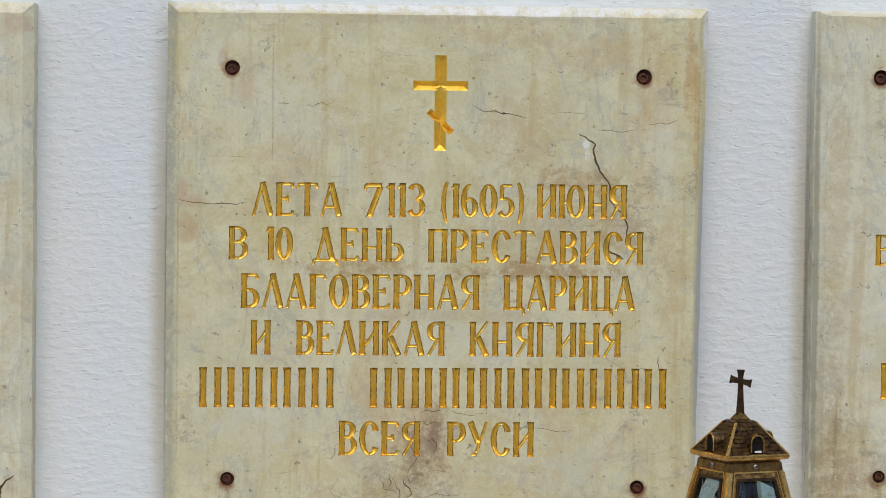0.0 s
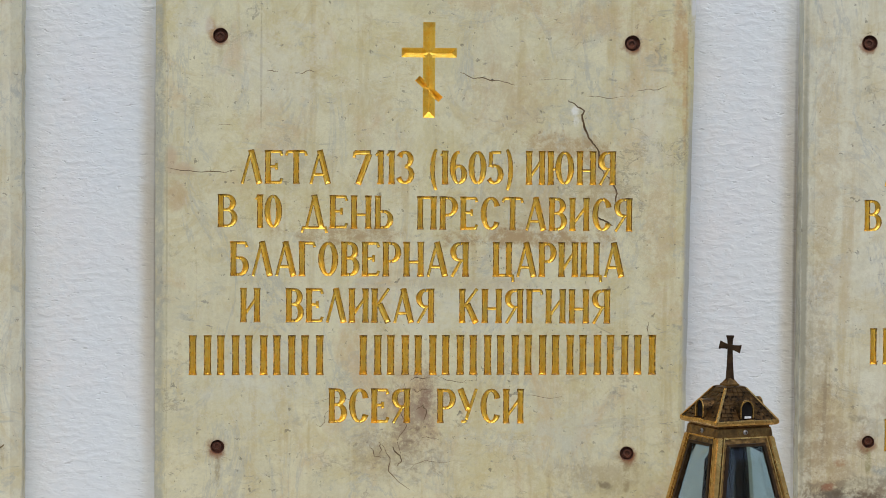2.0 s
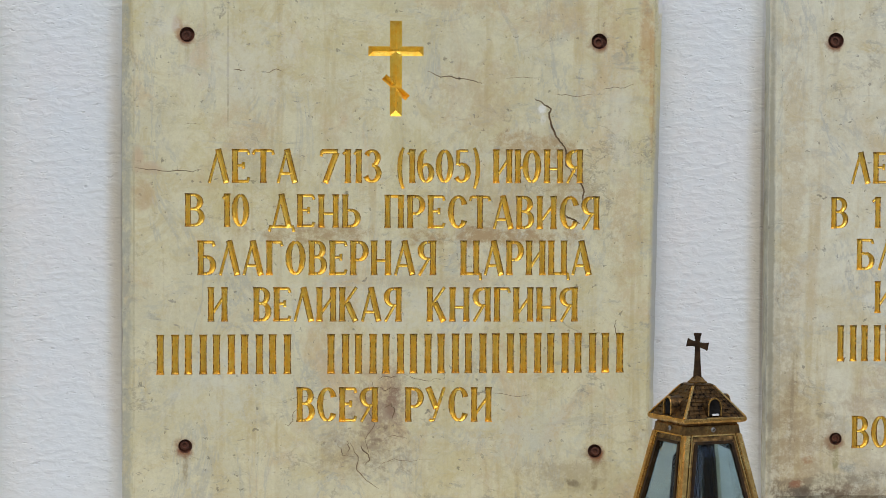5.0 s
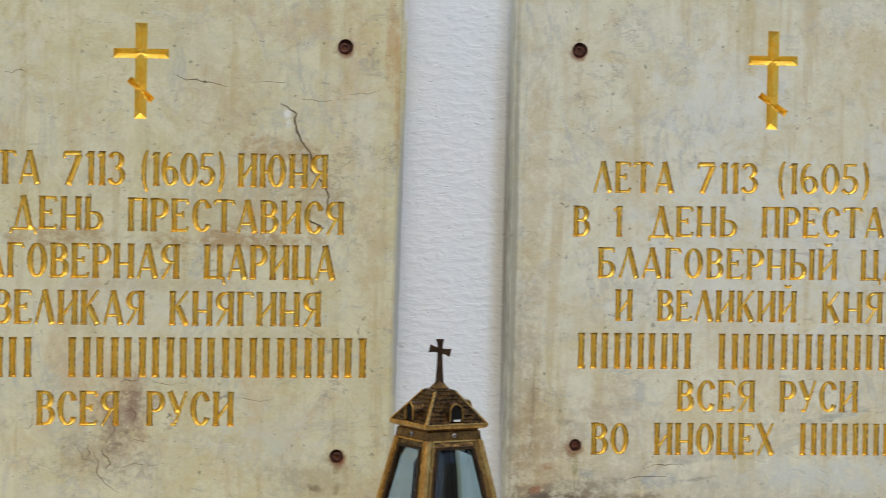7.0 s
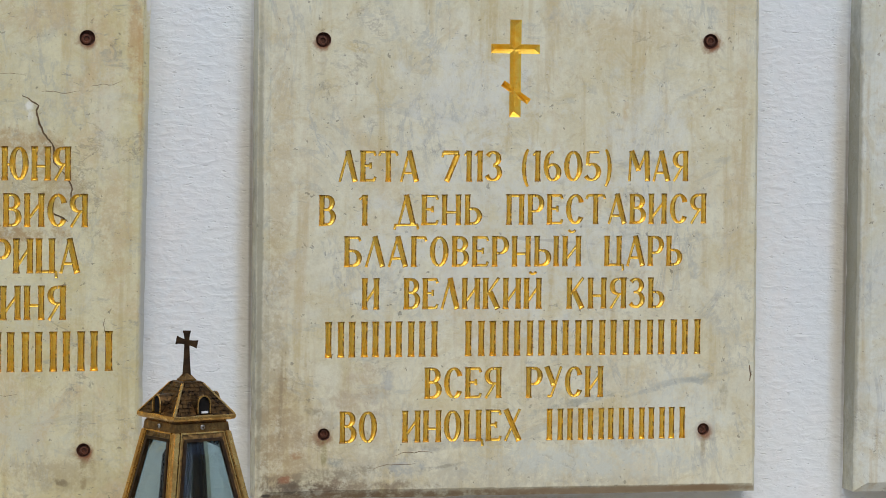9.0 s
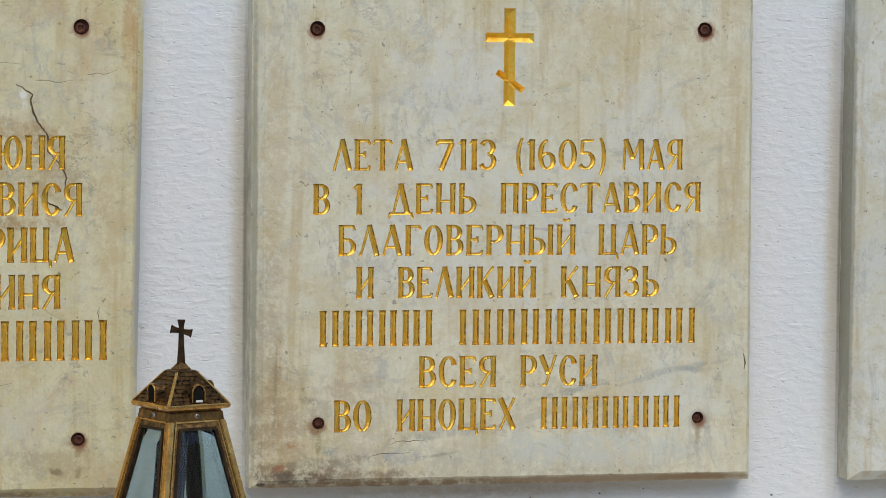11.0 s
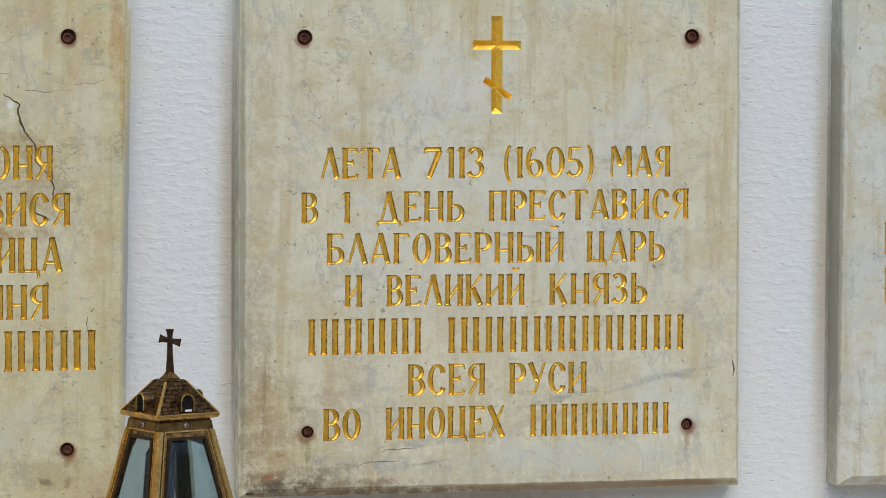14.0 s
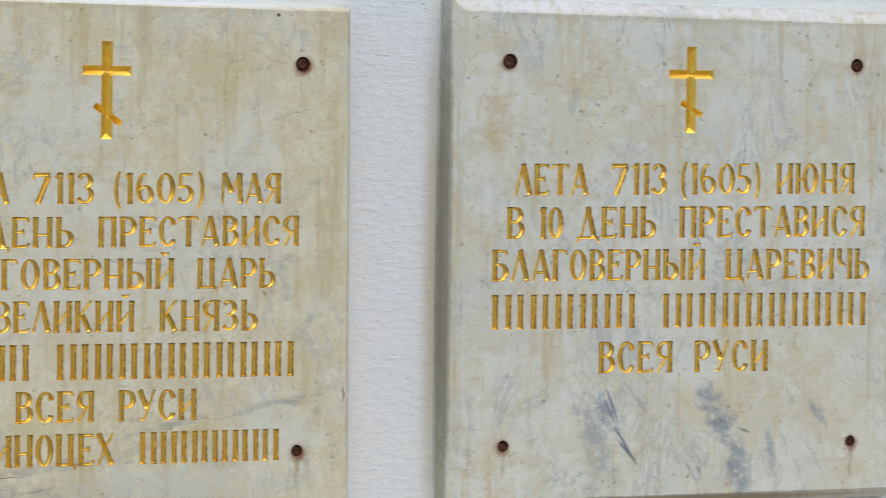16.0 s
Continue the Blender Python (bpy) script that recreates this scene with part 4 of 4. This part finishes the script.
# ---- lantern on the ledge ----
def lantern():
    """A square bronze grave lantern with flared glass sides and a shingled roof with dormers."""
    root = new("lantern")
    tagged(root, "square bronze grave lantern with glass sides and a roof cross", "lantern")
    s0, s1, z0, z1 = 0.083, 0.162, 0.236, 0.036         # body: side at the top and at the bottom
    turn = lambda k: Matrix.Rotation(radians(90 * k), 4, "Z")
    side = lambda v: (s0 + (s1 - s0) * v) / 2

    def spot(x, v, out):
        return Vector((x, -side(v) - out, z0 + (z1 - z0) * v))

    def bar(bm, k, corners, back, front):
        m = turn(k)
        hull_box(bm, [m @ spot(x, v, back) for x, v in corners], [m @ spot(x, v, front) for x, v in corners])

    base = bmesh.new()
    stacked(base, [(0.184, 0.012), (0.188, 0.016), (0.188, 0.024), (0.176, 0.030), (0.168, 0.036), (0.160, 0.0365)])
    part("base", base, BRONZE, root)
    for x, y in ((-1, -1), (1, -1), (1, 1), (-1, 1)):
        bm = bmesh.new()
        bmesh.ops.create_cone(bm, cap_ends=True, segments=12, radius1=0.010, radius2=0.013, depth=0.0125, matrix=pose(x * 0.075, y * 0.075, 0.00625))
        part("foot", bm, BRONZE_DARK, root)
    for k in range(4):
        w = 0.0058
        bm = bmesh.new()
        m = turn(k)
        def corner(v, grow):
            h = side(v)
            z = z0 + (z1 - z0) * v
            return [m @ Vector((-h + a, -h + b, z)) for a, b in ((-grow, -grow), (w, -grow), (w, w), (-grow, w))]
        hull_box(bm, corner(1, 0.0035), corner(0, 0.0035))
        bmesh.ops.bevel(bm, geom=bm.edges[:], offset=0.0012, segments=2, affect="EDGES")
        part("post", bm, BRONZE_WORN_LIT, root)
        # frame of the pane: four bars, a raised fillet inside
        frame_bm = bmesh.new()
        a, b, t = w + 0.0016, w + 0.0088, 0.056
        e = lambda v, d: side(v) - d
        bar(frame_bm, k, [(-e(0, a), 0.0), (e(0, a), 0.0), (e(t, a), t), (-e(t, a), t)], -0.004, 0.0012)
        bar(frame_bm, k, [(-e(0.94, a), 0.94), (e(0.94, a), 0.94), (e(1, a), 1.0), (-e(1, a), 1.0)], -0.004, 0.0012)
        for sgn in (-1, 1):
            bar(frame_bm, k, [(sgn * e(t, a), t), (sgn * e(t, b), t), (sgn * e(0.94, b), 0.94), (sgn * e(0.94, a), 0.94)], -0.004, 0.0008)
        fr = part("pane_frame", frame_bm, CAST, root)
        bead = bmesh.new()
        o, q = w + 0.0016, w + 0.0034
        for sgn in (-1, 1):
            bar(bead, k, [(sgn * e(0.0, o), 0.0), (sgn * e(0.0, q), 0.0), (sgn * e(1, q), 1.0), (sgn * e(1, o), 1.0)], 0.0004, 0.0026)
        bar(bead, k, [(-e(0, q), 0.0), (e(0, q), 0.0), (e(0.010, q), 0.010), (-e(0.010, q), 0.010)], 0.0004, 0.0026)
        part("bead", bead, BRONZE_WORN_LIT, fr, "bright worn brass edge")
        # dark strip added behind the gap, the groove's shade put into its colour
        seat = bmesh.new()
        bar(seat, k, [(-e(0, w - 0.001), 0.0), (e(0, w - 0.001), 0.0), (e(t, w - 0.001), t), (-e(t, w - 0.001), t)], -0.0062, -0.0036)
        for sgn in (-1, 1):
            bar(seat, k, [(sgn * e(t, w - 0.001), t), (sgn * e(t, b), t), (sgn * e(0.94, b), 0.94), (sgn * e(0.94, w - 0.001), 0.94)], -0.0062, -0.0036)
        part("seat", seat, CROSS_BRONZE, fr, "dark strip behind the pane frame for the groove's shade")
        # fillet kept near black to paint the shade round the glass
        lip = bmesh.new()
        c = b + 0.0028
        for sgn in (-1, 1):
            bar(lip, k, [(sgn * e(t, b - 0.0015), t), (sgn * e(t, c), t + 0.01), (sgn * e(0.94, c), 0.93), (sgn * e(0.94, b - 0.0015), 0.94)], -0.003, 0.0030)
        bar(lip, k, [(-e(t, b - 0.0015), t - 0.012), (e(t, b - 0.0015), t - 0.012), (e(t, c), t + 0.008), (-e(t, c), t + 0.008)], -0.003, 0.0030)
        part("fillet", lip, CROSS_BRONZE, fr)
        # glass with ground edges
        g = bmesh.new()
        rim = [(-e(t, b), t), (e(t, b), t), (e(0.94, b), 0.94), (-e(0.94, b), 0.94)]
        f = b + 0.0155
        flat = [(-e(0.15, f), 0.15), (e(0.15, f), 0.15), (e(0.86, f), 0.86), (-e(0.86, f), 0.86)]
        rings = [[g.verts.new(m @ spot(x, v, d)) for x, v in pts] for pts, d in ((rim, -0.0048), (rim, -0.0036), (flat, 0.0008))]
        g.faces.new(rings[0]), g.faces.new(rings[2])
        for lo, hi in zip(rings, rings[1:]):
            for i in range(4):
                j = (i + 1) % 4
                g.faces.new((lo[i], lo[j], hi[j], hi[i]))
        pane = part("pane", g, GLASS, root, "bevelled clear glass")
        pane.visible_shadow = False
    collar = bmesh.new()
    stacked(collar, [(0.084, 0.2345), (0.0862, 0.2365), (0.0835, 0.2475), (0.080, 0.2490), (0.080, 0.2525)])
    band = part("collar", collar, BRONZE, root)
    for k in range(4):
        bm = bmesh.new()
        at = turn(k) @ Matrix.Translation((0.0, -0.0432, 0.2425)) @ Matrix.Rotation(radians(90), 4, "X")
        bmesh.ops.create_uvsphere(bm, u_segments=14, v_segments=8, radius=0.0036, matrix=at @ Matrix.Diagonal((1, 1, 0.55, 1)))
        part("screw", bm, STEEL, band, "bright steel screw head")
        # solid dark bars in place of a recess, its shade in their colour
        slot = bmesh.new()
        for a, b in ((0.0019, 0.0005), (0.0005, 0.0019)):
            bmesh.ops.create_cube(slot, size=1.0, matrix=at @ Matrix.Rotation(radians(20), 4, "Z") @ Matrix.Translation((0, 0, 0.0019)) @ Matrix.Diagonal((a * 2, b * 2, 0.0006, 1)))
        part("slot", slot, CROSS_BRONZE, root, "dark bars that paint the cross slot of a screw")
    eave = bmesh.new()
    stacked(eave, [(0.088, 0.251), (0.0965, 0.2525), (0.0995, 0.2550), (0.0995, 0.2580), (0.0970, 0.2595), (0.092, 0.2598)])
    part("eave", eave, BRONZE_WORN_LIT, root)
    # roof: a steep core, courses of shingles, hip ridges
    zb, zt, sb, st = 0.2594, 0.3010, 0.0945, 0.031
    roof_core = part("roof", stacked(bmesh.new(), [(sb - 0.004, zb), (st - 0.003, zt)]), BRONZE_DARK, root)
    shingles = bmesh.new()
    rng = random.Random(11)
    courses = 8
    for k in range(4):
        m = turn(k)
        for c in range(courses):
            f0, f1 = c / courses, (c + 1.12) / courses
            h0, h1 = (sb + (st - sb) * f0) / 2, (sb + (st - sb) * min(f1, 1)) / 2
            za, zc = zb + (zt - zb) * f0, zb + (zt - zb) * min(f1, 1)
            count = max(3, round(2 * h0 / 0.0085))
            for i in range(count):
                shift = 0.5 if c % 2 else 0.0
                u0, u1 = -1 + 2 * (i + shift) / count, -1 + 2 * (i + 1 + shift) / count
                u1 = min(u1, 1.0)
                if u1 - u0 < 0.02:
                    continue
                if abs((u0 + u1) / 2 * h0) < 0.0088 and za < 0.284:
                    continue                          # the dormer's opening
                gap = 0.00025
                lift = 0.0019 + rng.uniform(-0.0003, 0.0003)
                low = [Vector((u0 * h0 + gap, -h0 - lift, za)), Vector((u1 * h0 - gap, -h0 - lift, za)), Vector((u1 * h1 - gap, -h1 - 0.0003, zc)), Vector((u0 * h1 + gap, -h1 - 0.0003, zc))]
                deep = [v + Vector((0, 0.0025, -0.0005)) for v in low]
                hull_box(shingles, [m @ v for v in deep], [m @ v for v in low])
    shingle_ob = part("shingles", shingles, BRONZE_DARK, roof_core, "rows of small cast bronze shingles")
    tagged(shingle_ob, kind="stuff")
    for k in range(4):
        m = turn(k)
        bm = bmesh.new()
        def hip(h, z, r):
            return [m @ Vector((-h + a, -h + b, z)) for a, b in ((-r, -r), (r, -r), (r, r), (-r, r))]
        # hips in bright brass: the light along the ridges is put into the colour
        hull_box(bm, hip(sb / 2 + 0.0004, zb, 0.0017), hip(st / 2 + 0.0006, zt, 0.0014))
        part("hip_ridge", bm, BRONZE_WORN_LIT, roof_core)
        # dormer: an arched hood over a black plate that paints the vent's darkness
        hood, vent = bmesh.new(), bmesh.new()
        n, w, zlow, ztop = 12, 0.0094, 0.2618, 0.2742
        yf = -0.0478
        def arch(r, y, top):
            pts = [Vector((-r, y, zlow))]
            for i in range(n + 1):
                a = math.pi - math.pi * i / n
                pts.append(Vector((r * math.cos(a), y, ztop + top * r * math.sin(a))))
            return pts + [Vector((r, y, zlow))]
        # the hood widens towards the roof
        front_out, front_in, back_out, back_in = arch(w + 0.0014, yf + 0.001, 1.15), arch(w - 0.0002, yf + 0.001, 1.15), arch(w + 0.0085, -0.020, 0.72), arch(w - 0.0008, -0.030, 1.15)
        rings = [[hood.verts.new(m @ v) for v in r] for r in (back_in, front_in, front_out, back_out)]
        for lo, hi in zip(rings, rings[1:]):
            for i in range(len(lo) - 1):
                hood.faces.new((lo[i], lo[i + 1], hi[i + 1], hi[i]))
        dormer = part("dormer", hood, BRONZE_DARK, roof_core)
        rim = bmesh.new()
        # bright rim, the lit edge of the arch painted in
        rings = [[rim.verts.new(m @ v) for v in r] for r in (arch(w - 0.0003, yf + 0.003, 1.15), arch(w - 0.0003, yf, 1.15), arch(w + 0.0012, yf, 1.15), arch(w + 0.0016, yf + 0.003, 1.15))]
        for lo, hi in zip(rings, rings[1:]):
            for i in range(len(lo) - 1):
                rim.faces.new((lo[i], lo[i + 1], hi[i + 1], hi[i]))
        part("vent_rim", rim, BRONZE_WORN_LIT, dormer, "bright brass rim of the vent, its lit edge in the colour")
        if k == 0:
            # added white piece that stands in for the bright patch in this vent
            plate = bmesh.new()
            bmesh.ops.create_cube(plate, size=1.0, matrix=m @ Matrix.Translation((0.0015, yf + 0.0014, zlow + 0.0014)) @ Matrix.Diagonal((0.0100, 0.0012, 0.0028, 1)))
            part("vent_bright_patch", plate, VENT_WHITE, dormer, "white piece added for the bright patch in the vent")
        vent.faces.new([vent.verts.new(m @ v) for v in arch(w - 0.0004, yf + 0.0026, 1.15)])
        bmesh.ops.solidify(vent, geom=vent.faces[:], thickness=0.001)
        part("vent", vent, simple("vent_black", (0.012, 0.010, 0.009), (0.02, 0.016, 0.012), 40, 0.9), dormer, "black plate that paints the dark of the vent")
    cap = bmesh.new()
    stacked(cap, [(0.0322, 0.3002), (0.0332, 0.3014), (0.027, 0.3030)])
    part("roof_cap", cap, BRONZE_DARK, roof_core)
    # finial: moulded foot and a cross with flared arms
    fin = bmesh.new()
    stacked(fin, [(0.0195, 0.3022), (0.0195, 0.3050), (0.0165, 0.3062), (0.0080, 0.3125), (0.0065, 0.3132)])
    part("finial_foot", fin, BRONZE, root)
    cr = bmesh.new()

    def arm(m, l0, l1, w0, w1, w2, depth):
        prev = None
        for z, w in ((l0, w0), (l0 + (l1 - l0) * 0.5, w1), (l0 + (l1 - l0) * 0.8, (w1 + w2) * 0.48), (l1, w2), (l1 + 0.0008, w2 * 0.92)):
            ring = [cr.verts.new(m @ Vector((a * w, b * depth, z))) for a, b in ((-1, -1), (1, -1), (1, 1), (-1, 1))]
            if prev:
                for i in range(4):
                    j = (i + 1) % 4
                    cr.faces.new((prev[i], prev[j], ring[j], ring[i]))
            else:
                cr.faces.new(ring[::-1])
            prev = ring
        cr.faces.new(prev)

    centre = Matrix.Translation((0, 0, 0.356))
    arm(Matrix.Translation((0, 0, 0.3085)), 0, 0.0455, 0.0060, 0.0044, 0.0036, 0.0032)
    arm(centre, -0.003, 0.0150, 0.0034, 0.0036, 0.0056, 0.0033)
    lean = Matrix.Rotation(radians(12), 4, "Y")
    arm(centre @ lean @ Matrix.Rotation(radians(90), 4, "Y"), -0.002, 0.0142, 0.0034, 0.0036, 0.0058, 0.0034)
    arm(centre @ lean @ Matrix.Rotation(radians(-90), 4, "Y"), -0.002, 0.0142, 0.0034, 0.0036, 0.0058, 0.0034)
    part("cross", cr, CROSS_BRONZE, root, "dark bronze cross with flared arms").matrix_local = pose(0, 0, 0, 0, 0, -32)
    return root


lamp = lantern()
lamp.matrix_world = pose(0.4145, -0.30, LEDGE_Z, 0, 0, 23.5)
